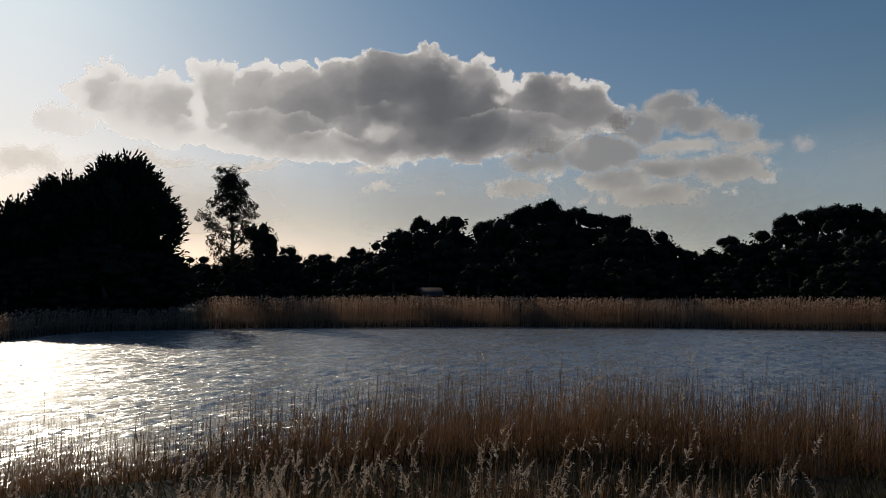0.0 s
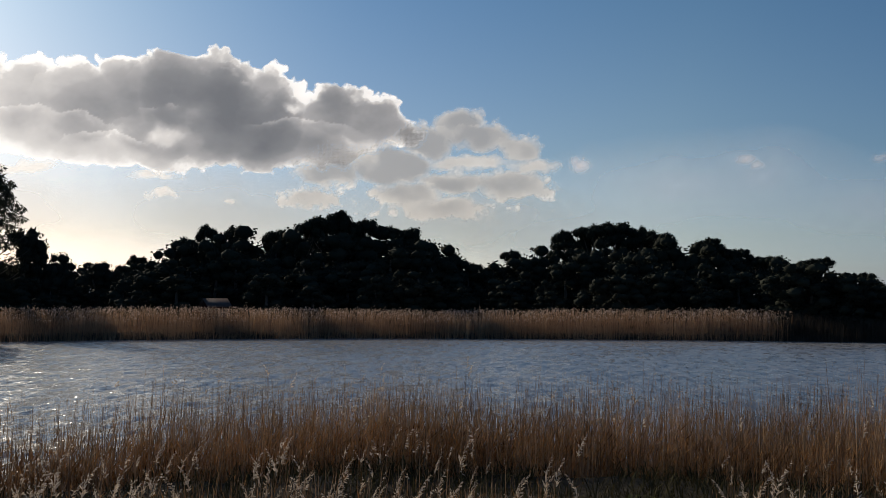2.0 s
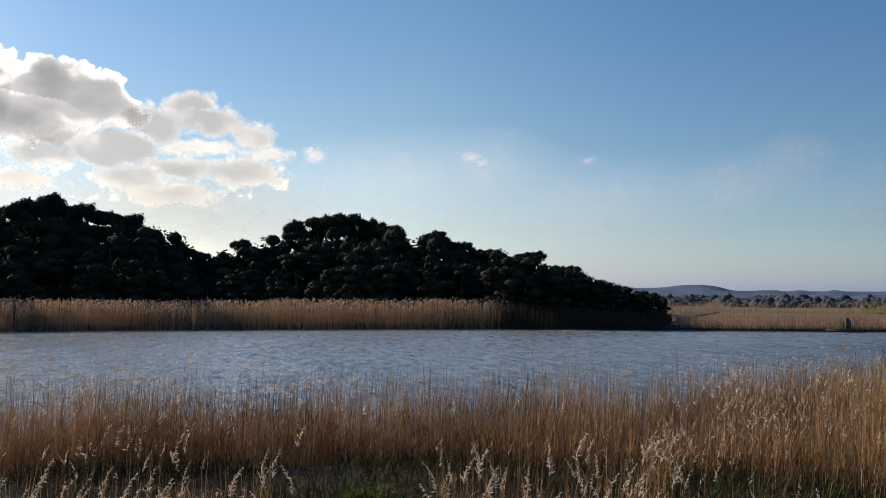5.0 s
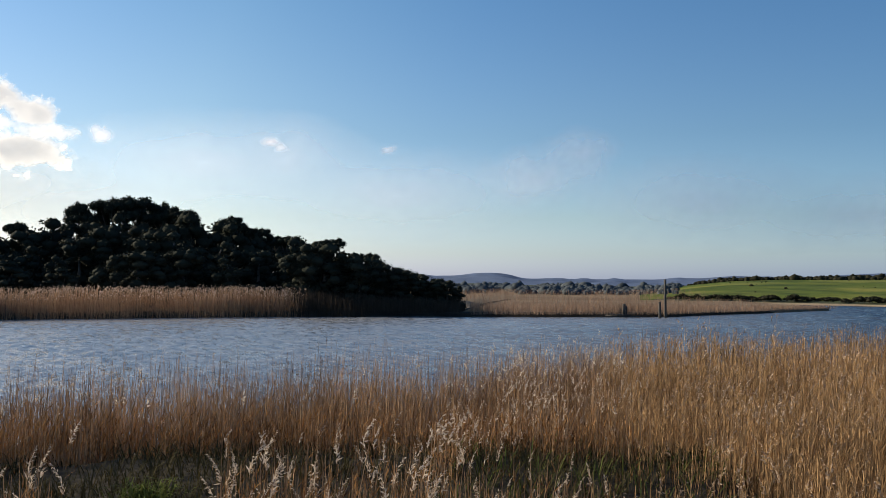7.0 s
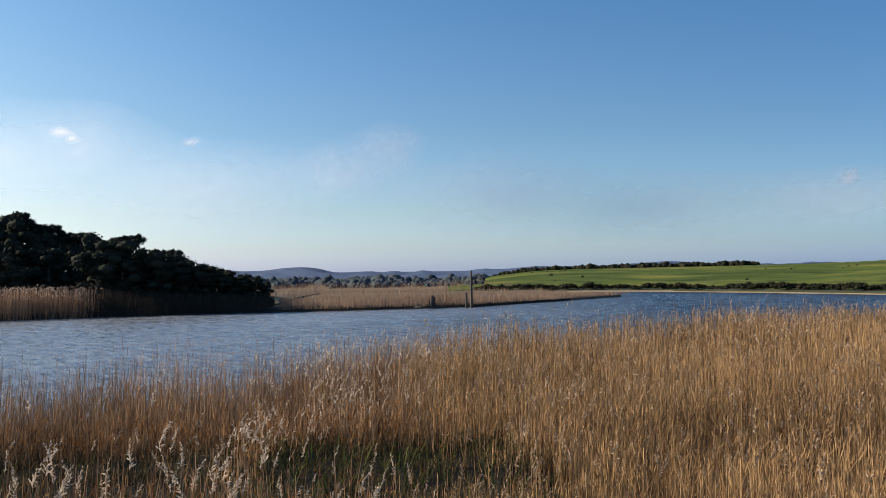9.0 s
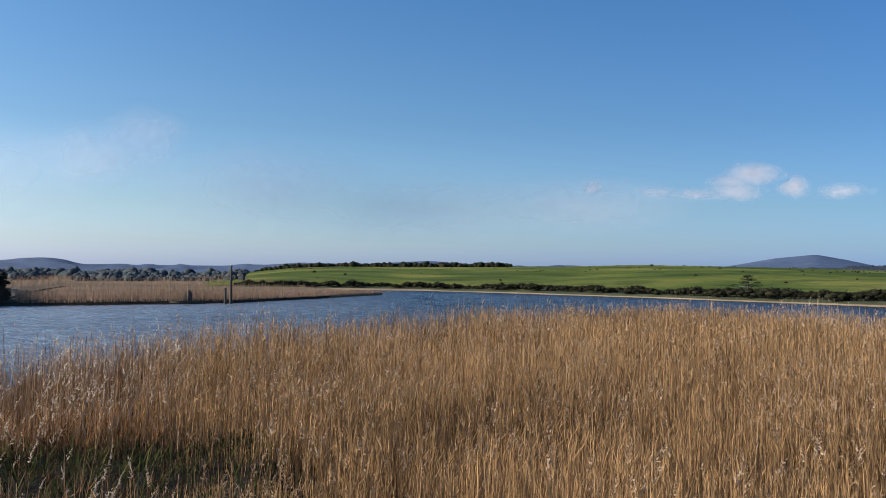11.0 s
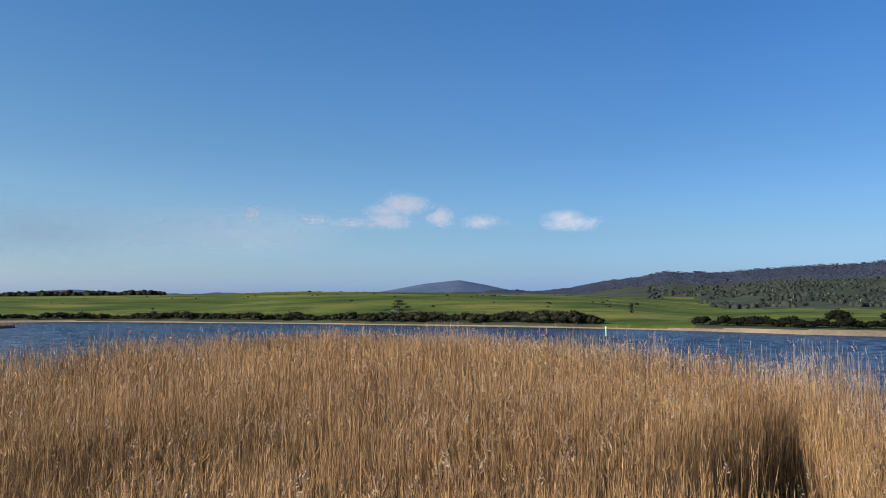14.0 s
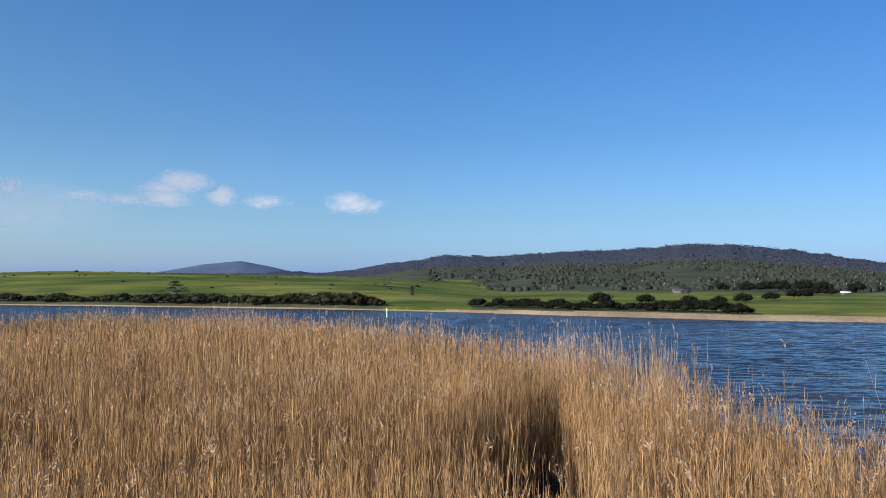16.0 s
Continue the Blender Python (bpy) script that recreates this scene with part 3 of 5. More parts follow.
def cloud(label, blobs, seed, soft, material, step=0.09, reach=4300.0, rough=0.5, group="", octaves=5):
    """A soft patch of vapour far off. blobs: heading, elevation, half width and half height in degrees."""
    b = np.array(blobs)
    az = np.arange((b[:, 0] - b[:, 2]).min() - 1.5, (b[:, 0] + b[:, 2]).max() + 1.5, step)
    el = np.arange((b[:, 1] - b[:, 3]).min() - 0.8, (b[:, 1] + b[:, 3]).max() + 0.8, step)
    A, E = np.meshgrid(az, el, indexing="ij")
    wx, wy = fbm(A * 0.8, E * 0.8, octaves, seed) - 0.5, fbm(A * 0.8 + 50, E * 0.8, octaves, seed + 7) - 0.5
    A2, E2 = A + soft * wx * 3.0, E + soft * wy * 2.2
    total = np.zeros(A.shape)
    for a, e, w, h in blobs:
        total = total + np.exp(6 * np.clip(1 - np.hypot((A2 - a) / w, (E2 - e) / h), -3, 1))
    cover = np.log(total + 1e-9) / 6 + rough * (fbm(A * 1.5, E * 1.7, 5, seed + 13, 0.55) - 0.5)
    return vapour("cloud", label, A, E, cover, cover, material, reach, group)


def cumulus(label, lobes, thin, seed, material, step=0.08, reach=4300.0, knobs=9, depth=0.3, fray=0.35, group="", warp=1.0, rims=0.85):
    """A heaped cloud: large lobes, each with knobs along its upper side and smaller knobs on those.
    lobes, and thin places in them: heading, elevation, half width and half height in degrees."""
    r = np.random.default_rng(seed)
    balls = []
    for a, e, w, h in lobes:
        for k in range(int(knobs * (0.5 + w / 3))):
            th = r.uniform(-0.25, math.pi + 0.25)
            f, q = r.uniform(0.74, 0.98), min(w, h) * r.uniform(0.16, 0.4)
            ka, ke = a + w * f * math.cos(th), e + h * f * math.sin(th)
            balls.append((ka, ke, q * 1.15, q))
            for j in range(5):
                ph = r.uniform(-0.2, math.pi + 0.2)
                p = q * r.uniform(0.22, 0.5)
                balls.append((ka + q * 1.1 * math.cos(ph), ke + q * math.sin(ph), p * 1.1, p))
    balls = balls + list(lobes)
    b = np.array(balls)
    az = np.arange((b[:, 0] - b[:, 2]).min() - 0.6, (b[:, 0] + b[:, 2]).max() + 0.6, step)
    el = np.arange((b[:, 1] - b[:, 3]).min() - 0.6, (b[:, 1] + b[:, 3]).max() + 0.6, step)
    A, E = np.meshgrid(az, el, indexing="ij")
    A2 = A + 1.3 * warp * (fbm(A * 0.7, E * 0.8, 6, seed, 0.6) - 0.5)
    E2 = E + 1.1 * warp * (fbm(A * 0.7 + 40, E * 0.8, 6, seed + 5, 0.6) - 0.5)
    inside, deep = np.full(A.shape, -1.0), np.zeros(A.shape)
    edge_light = 0.5 * smooth(0.42, 0.62, fbm(A * 0.5, E * 0.5, 3, seed + 51))
    for a, e, w, h in balls:
        i0, i1 = np.searchsorted(az, (a - w - 0.9, a + w + 0.9))
        j0, j1 = np.searchsorted(el, (e - h - 0.9, e + h + 0.9))
        if i1 <= i0 or j1 <= j0:
            continue
        dx, dy = (A2[i0:i1, j0:j1] - a) / w, (E2[i0:i1, j0:j1] - e) / h
        rho = np.hypot(dx, dy)
        m = min(w, h)
        # a rounded front: the upper rim of each lobe is thin, its foot melts into the rest
        rim = 1 - edge_light[i0:i1, j0:j1] * np.exp(-((1 - rho) * m / 0.3) ** 2) * smooth(0.1, 0.9, dy) * (m > 0.8)
        here = rho < 1
        d = deep[i0:i1, j0:j1]
        deep[i0:i1, j0:j1] = np.where(here, np.maximum(d * rim, m * np.sqrt(np.clip(1 - rho * rho, 0, 1))), d)
        inside[i0:i1, j0:j1] = np.maximum(inside[i0:i1, j0:j1], (1 - rho) * m)
    for a, e, w, h in thin:
        deep = deep * (1 - 0.8 * np.exp(-2.2 * (((A2 - a) / w) ** 2 + ((E2 - e) / h) ** 2) ** 1.5))
    foot = np.where((inside > 0).any(1), el[(inside > 0).argmax(1)], np.nan)
    foot = np.where(np.isnan(foot), np.nanmean(foot), foot)
    width = max(1, int(1.6 / step))
    foot = np.convolve(np.pad(foot, width, mode="edge"), np.ones(2 * width + 1) / (2 * width + 1), "valid")
    base = np.broadcast_to(foot[:, None], A.shape)
    low = 1 - smooth(0.2, 1.5, E - base)
    cover = inside + fray * (0.3 + low) * (fbm(A * 1.6, E * 2.2, 5, seed + 21, 0.6) - 0.5)
    thick = depth * deep * (0.85 + 1.1 * (fbm(A * 0.45, E * 0.7, 5, seed + 31) - 0.35)) * (1 - 0.4 * low)
    # sun's glow put in by thinning the sunward side and the rims
    thick = thick * (0.2 + 0.87 * smooth(-19, 5, A)) * (1 - rims * (1 - 0.5 * low) * (1 - smooth(0.0, 0.55, inside + 1.5 * (fbm(A * 0.6, E * 0.8, 5, seed + 61) - 0.42))))
    return vapour("cloud", label, A, E, cover, thick, material, reach, group)


cumulus("large grey cumulus bank with bright sunlit rims", [
    (-22.9, 9.8, 1.69, 0.88), (-20.8, 11.6, 1.58, 1.64), (-19.0, 10.9, 2.43, 1.6), (-17.0, 10.7, 2.48, 1.95), (-17.0, 9.6, 3.64, 1.08), (-14.2, 11.7, 1.77, 2.04), (-11.9, 11.3, 2.77, 2.33),
    (-8.8, 11.4, 3.18, 2.43), (-10.9, 9.6, 4.53, 1.56), (-6.5, 12.3, 2.15, 2.25), (-3.4, 12.4, 3.07, 2.65), (-3.4, 9.8, 3.96, 2.05), (-0.9, 11.5, 2.89, 3.33), (1.7, 10.7, 3.25, 2.88),
    (3.1, 12.2, 1.26, 1.26), (6.2, 11.7, 2.15, 1.74), (8.5, 11.1, 2.66, 1.6), (4.2, 9.8, 4.31, 1.59), (10.4, 10.7, 1.4, 1.04), (-7.7, 8.9, 2.84, 1.2)],
    [(-4.1, 9.8, 1.8, 0.92), (-15.3, 11.0, 0.54, 1.7), (3.7, 12.0, 0.79, 0.56)], 3, CLOUD)
cumulus("broken cream and grey cloud tail", [
    (14.1, 11.1, 1.6, 1.15), (15.9, 10.3, 2.2, 1.0), (18.2, 9.6, 1.7, 0.9), (12.2, 10.1, 2.0, 1.2), (9.9, 8.4, 2.9, 1.3), (13.7, 7.5, 2.6, 0.9), (17.7, 7.3, 2.9, 1.05),
    (13.0, 5.8, 4.6, 0.85), (10.9, 6.6, 2.6, 0.9), (6.0, 8.1, 2.6, 1.0), (5.1, 6.5, 2.0, 0.75), (7.8, 9.0, 2.9, 0.7), (19.0, 8.5, 2.0, 0.55), (14.5, 8.8, 3.4, 0.6)], [], 11, BROKEN_CLOUD, knobs=7, depth=0.27, fray=1.1, rims=0.35)
cloud("low veil of pale cloud near the horizon", [
    (-25.4, 7.6, 3.2, 0.97), (-18.6, 7.9, 3.6, 0.45), (-12.6, 7.7, 3.4, 0.4), (-4.1, 6.4, 0.9, 0.32), (0.0, 6.0, 0.7, 0.25), (-4.5, 7.5, 1.7, 0.4), (-21, 6.3, 4, 0.5)], 19, 0.6, WISP, rough=0.8)


# ================= reeds =================
def reed_bed(az, d, height, plume_share, thick, leaves, plume_size, plume_bits, lean=0.07, bent=False, leafy=(0.2, 0.8), rising=(0.7, 3.5), blade=(0.2, 0.45), broad=1.0):
    """Stems, leaves and seed heads of standing reeds at the given plan positions; returns three piles."""
    stems, blades, heads = Pile(), Pile(), Pile()
    x, y = polar(az, d)
    n = len(x)
    base = np.stack([x, y, height_at(x, y) - 0.05], 1)
    wind = np.stack([np.full(n, 0.8), np.full(n, -0.25), np.zeros(n)], 1)
    off = (rng.normal(size=(n, 3)) * [1, 1, 0] * 0.055 * (1 + 1.6 * (rng.uniform(size=(n, 1)) > 0.93)) + wind * lean * rng.uniform(0.2, 1.3, (n, 1))) * height[:, None]
    top = base + off + np.stack([np.zeros(n), np.zeros(n), height], 1)
    mid = base + off * 0.32 + np.stack([np.zeros(n), np.zeros(n), height * 0.52], 1)
    ang = rng.uniform(0, math.pi, n)
    side = np.stack([np.cos(ang), np.sin(ang), np.zeros(n)], 1)
    if not bent:
        mid = base + (top - base) * 0.52
    stems.ribbons(base, mid if bent else None, top, thick * (rng.uniform(0.6, 1.2, n) + 0.6 * (rng.uniform(size=n) > 0.92)), side)
    for k in range(leaves):
        f = rng.uniform(*leafy, (n, 1))
        p0 = np.where(f < 0.52, base + (mid - base) * f / 0.52, mid + (top - mid) * (f - 0.52) / 0.48)
        a = rng.uniform(0, 2 * math.pi, n)
        out = np.stack([np.cos(a), np.sin(a), rng.uniform(*rising, n)], 1) + wind * 0.5
        p1 = p0 + unit(out) * (rng.uniform(*blade, n) * np.minimum(1, height / 2))[:, None]
        blades.kites(p0, p1, thick * broad * rng.uniform(0.9, 1.7, n), unit(np.cross(out, random_dirs(n))), 0.3)
    pick = rng.uniform(size=n) < plume_share
    tp, m = top[pick], pick.sum()
    size = (plume_size * np.ones(n))[pick] * rng.uniform(0.6, 1.25, m)
    droop = unit(0.8 * wind[pick] + rng.normal(size=(m, 3)) * [1.1, 1.1, 0])
    for k in range(plume_bits):
        f = (k + 0.5) / plume_bits
        p0 = tp + np.stack([np.zeros(m), np.zeros(m), size * (f - 0.2) * 0.9], 1) + droop * (size * 0.38 * f * f)[:, None]
        out = droop * (0.25 + 0.6 * f) + rng.normal(size=(m, 3)) * 0.42 + [0, 0, 0.75 - 0.75 * f]
        p1 = p0 + unit(out) * (size * rng.uniform(0.5, 1.0, m) * (0.2 + 1.1 / plume_bits) * (1.2 - 0.7 * f))[:, None]
        heads.kites(p0, p1, size * (0.75 / plume_bits + 0.022) * (1.2 - 0.5 * f), unit(np.cross(out, random_dirs(m))), 0.5)
    return stems, blades, heads


def scatter(az0, az1, d0, d1, density):
    """Random plan positions in a sector, even by area."""
    n = int(density * radians(az1 - az0) * (d1 * d1 - d0 * d0) / 2)
    return rng.uniform(az0, az1, n), np.sqrt(rng.uniform(d0 * d0, d1 * d1, n))


def clearing(az, d):
    """Openings in the near reeds: a muddy hollow, a trampled lane and a low wet patch."""
    x, y = polar(az, d)
    w = 1.1 * (fbm(x * 1.3, y * 1.3, 3, 44) - 0.5)
    hole = lambda a, dd, along, across: (((d - dd) / along) ** 2 + (np.radians(az - a) * d / across) ** 2 + w) < 1
    return hole(25.2, 11.8, 3.8, 0.95) | hole(110.6, 15.4, 3.4, 1.0) | hole(109.1, 13.6, 2.8, 1.35) | hole(111.6, 18.5, 2.2, 0.35) | hole(86.9, 19.5, 1.6, 0.4) | hole(50.3, 13.2, 0.55, 0.8) | hole(54.2, 13.8, 0.55, 0.7) | hole(46.8, 13.6, 0.65, 0.7) | hole(57.5, 14.2, 0.5, 0.5) | hole(19.5, 13.6, 0.9, 1.3)


def near_reeds(label, az0, az1, tone, leaf):
    bed = tagged(new("reed_bed"), label, "reeds", kind="stuff")
    # from, to, stems a square metre, stem width, leaves, seed head length, its bits
    zones = ((8.2, 12.6, 170, 0.0095, 4, 0.23, 16), (12.6, 24, 175, 0.0108, 4, 0.22, 11), (24, 56, 100, 0.016, 2, 0.22, 5))
    for d0, d1, density, thick, leaves, psize, bits in zones:
        leaves = leaves if az0 > 0 else min(3, leaves)
        az, d = scatter(az0 - 3, az1 + 3, d0, d1, density * (1.35 if az0 < 0 and d0 > 12 else 1.0))
        blur = az + 4 * (fbm(*(0.5 * v for v in polar(az, d)), 3, 66) - 0.5) + rng.normal(size=len(az)) * 1.2
        inside = ((blur > az0) | (az0 < -20)) & ((blur < az1) | (az1 > 130))
        az, d = az[inside], d[inside]
        x, y = polar(az, d)
        ragged = 1.8 * (fbm(x * 0.6, y * 0.6, 3, 12) - 0.5)
        edge = near_edge(az) - d + ragged
        thin = rng.uniform(size=len(az)) < 0.1 + 0.9 * smooth(-0.8, 1.1, edge)
        patchy = fbm(x * 0.9, y * 0.9, 3, 77)
        rim = np.minimum(15.0, near_edge(az) - 3.4)
        clump = (rng.uniform(size=len(az)) < -0.25 + 2.2 * patchy + 1.1 * (value_noise(x * 2.6, y * 2.6, 78) - 0.5)) | ((az < 44) & (rng.uniform(size=len(az)) < 0.85))
        lowland = (1 - smooth(38, 46, az)) * (d > 10.6) * (d < rim)
        sparse = rng.uniform(size=len(az)) < 1 - (1 - smooth(40, 52, az)) * (d < rim) * np.where(lowland > 0.5, 0.94, 0.35)
        wet = (az > 42) & (az < 63.5) & (d > 9.4) & (d < 13.0) & (fbm(x * 0.5, y * 0.5, 3, 15) > 0.4)
        sparse = sparse & ~(wet & (rng.uniform(size=len(az)) < 0.72))
        keep = (edge > -1.3) & thin & clump & sparse & ~clearing(az, d)
        az, d, x, y, rim = az[keep], d[keep], x[keep], y[keep], rim[keep]
        n = len(az)
        if not n:
            continue
        tall = 2.66 - height_at(x, y) + 0.75 * (fbm(x * 0.35, y * 0.35, 3, 5) - 0.5) + rng.normal(size=n) * 0.2 - 0.85 * (rng.uniform(size=n) ** 2.5) + 0.35 * (rng.uniform(size=n) > 0.97) + 0.2 * smooth(22, 32, d) - 0.4 * (1 - smooth(-20, -7, az))
        wetpatch = smooth(42, 45, az) * (1 - smooth(60, 65, az)) * smooth(9.2, 9.6, d) * (1 - smooth(12.6, 13.6, d)) * smooth(0.3, 0.48, fbm(x * 0.5, y * 0.5, 3, 15))
        lowband = (1 - smooth(38, 46, az)) * smooth(10.4, 10.9, d) * (1 - smooth(-0.4, 0.3, d - rim))
        stray = rng.uniform(size=n) < 0.45
        lowband = lowband * np.where(stray, 0.1, 1.0)
        tall = tall - 0.12 * smooth(106.5, 107.5, az) * (1 - smooth(111.5, 112.5, az)) * (d < 12)
        tall = np.maximum(0.3, tall * (1 - 0.68 * wetpatch - 0.62 * lowband))
        left = 1 - smooth(40, 52, az)
        front = left * (d < rim)
        lowest = np.minimum(0.9, rng.exponential(0.3, n))
        tall = np.where(front > 0.5, np.clip(tall + 0.25 * (d < 10.8), 0.25, np.maximum(0.3, 3.15 - 0.11 * (d - 9) - lowest - height_at(x, y))), tall)
        share = left * np.where(d < 10.8, 0.065, np.where(d < rim, 0.15 * stray, 0.004)) * smooth(0.3, 0.6, fbm(x * 0.7, y * 0.7, 3, 71)) * (2.2 + 1.5 * (1 - smooth(12, 24, az))) + (1 - left) * (0.18 + 0.2 * (d < 10.8) * (1 - smooth(60, 72, az))) * (1 - wetpatch) * smooth(0.3, 0.62, fbm(x * 0.8, y * 0.8, 3, 73))
        tall = tall + 0.42 * left * (1 - smooth(0.4, 2.2, edge[keep])) * rng.uniform(0.2, 1.0, n)
        fringe = (edge[keep] < 1.2) & (rng.uniform(size=n) < 0.012 + 0.15 * smooth(88, 102, az))
        tall = tall + fringe * rng.uniform(0.05, 0.55, n)
        share = np.where(fringe, 0.25, share)
        s, b, h = reed_bed(az, d, tall, share, thick, leaves, psize * (0.95 + 0.35 * left) * np.where(fringe, 0.5, 1.0), 40 if az0 < 0 and d0 < 10 else bits, bent=d0 < 10, leafy=(0.15, 0.75) if az0 < 0 else (0.5, 0.97), rising=(0.8, 3.5) if az0 < 0 else (0.9, 4.5), blade=(0.2, 0.45) if az0 < 0 else (0.1, 0.27), broad=0.68 if az0 > 0 and d0 < 20 else 1.0)
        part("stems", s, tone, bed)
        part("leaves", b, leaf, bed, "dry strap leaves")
        if h.q:
            part("seed_heads", h, PLUME if az0 < 0 else PLUME_GOLD, bed, "pale feathery seed heads")
    return bed


def far_reeds(name, label, az, d, height, wide, share, tone):
    bed = tagged(new(name), label, "reeds", kind="stuff")
    s, b, h = reed_bed(az, d, height, share, wide, 1, 0.26, 2, 0.06)
    part("stems", s, tone, bed)
    part("leaves", b, tone, bed)
    if h.q:
        part("seed_heads", h, PLUME_FAR, bed)
    return bed


def reed_fringe(n):
    """Bare straight stems that stand out past the golden bed, over the open water."""
    bed = tagged(new("reed_fringe"), "thin pale bare reed stems along the edge of the water", "reeds", kind="stuff")
    az = rng.uniform(86, 119, n)
    d = near_edge(az) + 0.9 - 2.6 * rng.uniform(size=n) ** 1.6
    x, y = polar(az, d)
    tuft = smooth(0.42, 0.66, fbm(az * 0.9, az * 0, 3, 91))
    keep = (rng.uniform(size=n) < 0.25 + 0.75 * tuft) & ~clearing(az, d)
    az, d, x, y, tuft = az[keep], d[keep], x[keep], y[keep], tuft[keep]
    tall = 2.6 + 1.0 * (0.35 + 0.65 * tuft) * rng.uniform(0, 1, len(az)) - height_at(x, y)
    s, b, h = reed_bed(az, d, tall, 0.16, 0.011, 0, 0.13, 7, 0.04)
    part("stems", s, PLUME_GOLD, bed)
    part("seed_heads", h, PLUME, bed, "small pale seed heads")


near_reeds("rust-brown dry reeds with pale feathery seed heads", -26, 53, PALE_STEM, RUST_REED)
near_reeds("golden dry reeds with scattered seed heads along the bank", 53, 131, REED, REED_LEAF)
reed_fringe(3600)
fa, fd = scatter(-34, 46, 80, 128, 22.0)
ok = (fd > far_edge(fa) - 0.7 + 0.9 * rng.uniform(size=len(fa))) & (fd < far_edge(fa) + 6) & (fa < 44.3)
fa, fd = fa[ok], fd[ok]
fx, fy = polar(fa, fd)
tall = 2.75 + 0.5 * (fbm(fx * 0.12, fy * 0.12, 3, 8) - 0.5) - 1.3 * smooth(33, 44.3, fa) - 1.3 * (1 - smooth(-17, -14, fa)) + rng.normal(size=len(fa)) * 0.17 - 0.5 * rng.uniform(size=len(fa)) ** 3
dim = fa + rng.normal(size=len(fa)) * 0.5 > 33.5
far_reeds("reed_bed", "tall dry reeds lining the far bank", fa[~dim], fd[~dim], tall[~dim], 0.035, 0.5, REED_FAR)
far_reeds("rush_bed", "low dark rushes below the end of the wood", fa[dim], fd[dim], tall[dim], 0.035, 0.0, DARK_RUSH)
sa, sd = scatter(42, 66.5, 112, 300, 11.0)
ok = in_spit(sa, sd) & ((sa > 44.6) | (sd > far_edge(sa) + 9)) & (rng.uniform(size=len(sa)) < np.where(sd < spit_front(sa) + 9, 1, 0.05))
sa, sd = sa[ok], sd[ok]
far_reeds("reed_bed", "low tan reeds covering a marshy spit", sa, sd, 1.35 + rng.normal(size=len(sa)) * 0.12 - 0.85 * smooth(55, 66, sa), 0.04, 0.0, SPIT_REED)


# ================= trees =================
def blob(pile, centre, radii, seed, fill=0.66, rows=4, cols=6):
    """A small lumpy core that closes a clump of leaves."""
    r = np.random.default_rng(seed)
    v = []
    for i in range(rows):
        th = math.pi * (i + 0.5) / rows
        for k in range(cols):
            ph = 2 * math.pi * (k + 0.5 * (i % 2)) / cols
            s = fill * r.uniform(0.8, 1.08)
            v.append((centre[0] + radii[0] * s * math.sin(th) * math.cos(ph), centre[1] + radii[1] * s * math.sin(th) * math.sin(ph), centre[2] + radii[2] * s * math.cos(th)))
    q = [[i * cols + k, i * cols + (k + 1) % cols, (i + 1) * cols + (k + 1) % cols, (i + 1) * cols + k] for i in range(rows - 1) for k in range(cols)]
    t = [[0, k, k + 1] for k in range(1, cols - 1)] + [[(rows - 1) * cols, (rows - 1) * cols + k + 1, (rows - 1) * cols + k] for k in range(1, cols - 1)]
    pile.add(v, q, t)


def leaves_on(pile, centre, radii, n, size, up=0.2, slim=0.45, core=True, fill=0.66):
    c, r = np.array(centre), np.array(radii)
    u = random_dirs(n)
    p0 = c + u * r * rng.uniform(0.6, 0.92, (n, 1))
    out = u * 0.8 + rng.normal(size=(n, 3)) * 0.5 + [0, 0, up]
    p1 = p0 + unit(out) * (size * rng.uniform(0.6, 1.4, n))[:, None]
    pile.kites(p0, p1, size * slim * rng.uniform(0.7, 1.3, n), unit(np.cross(out, random_dirs(n))))
    if core:
        blob(pile, centre, radii, int(rng.integers(1e6)), fill, 5 if fill > 0.72 else 4, 8 if fill > 0.72 else 6)


def tree(name, label, leaf, clumps, trunk, limbs, n, size, up=0.2, slim=0.45, bark=None, core=True, fill=0.66):
    """trunk: points and radii; limbs run from a trunk height to clump centres."""
    t = tagged(new(name), label, "tree")
    tp = Pile()
    tp.tube(trunk[0], trunk[1], 7)
    part("trunk", tp, bark or BARK, t)
    for z, c in limbs:
        lp = Pile()
        f = min(0.98, z / trunk[0][-1][2])
        i = f * (len(trunk[0]) - 1)
        a, b = Vector(trunk[0][int(i)]), Vector(trunk[0][min(int(i) + 1, len(trunk[0]) - 1)])
        s = a.lerp(b, i - int(i))
        e = Vector(c)
        lp.tube([s, s.lerp(e, 0.5) + Vector((0, 0, -0.08 * (e - s).length)), e], [trunk[1][0] * 0.32, trunk[1][0] * 0.2, trunk[1][0] * 0.06], 5)
        part("limb", lp, bark or BARK, t)
    cp = Pile()
    for c, r in clumps:
        leaves_on(cp, c, r, n, size, up, slim, core, fill)
    part("crown", cp, leaf, t)
    return t


def wobble_trunk(h, r, lean=0.05):
    k = 5
    pts = [(rng.normal() * lean * h * i / k, rng.normal() * lean * h * i / k, h * i / k - (0.3 if i == 0 else 0)) for i in range(k + 1)]
    return pts, [r * (1 - 0.75 * i / k) for i in range(k + 1)]


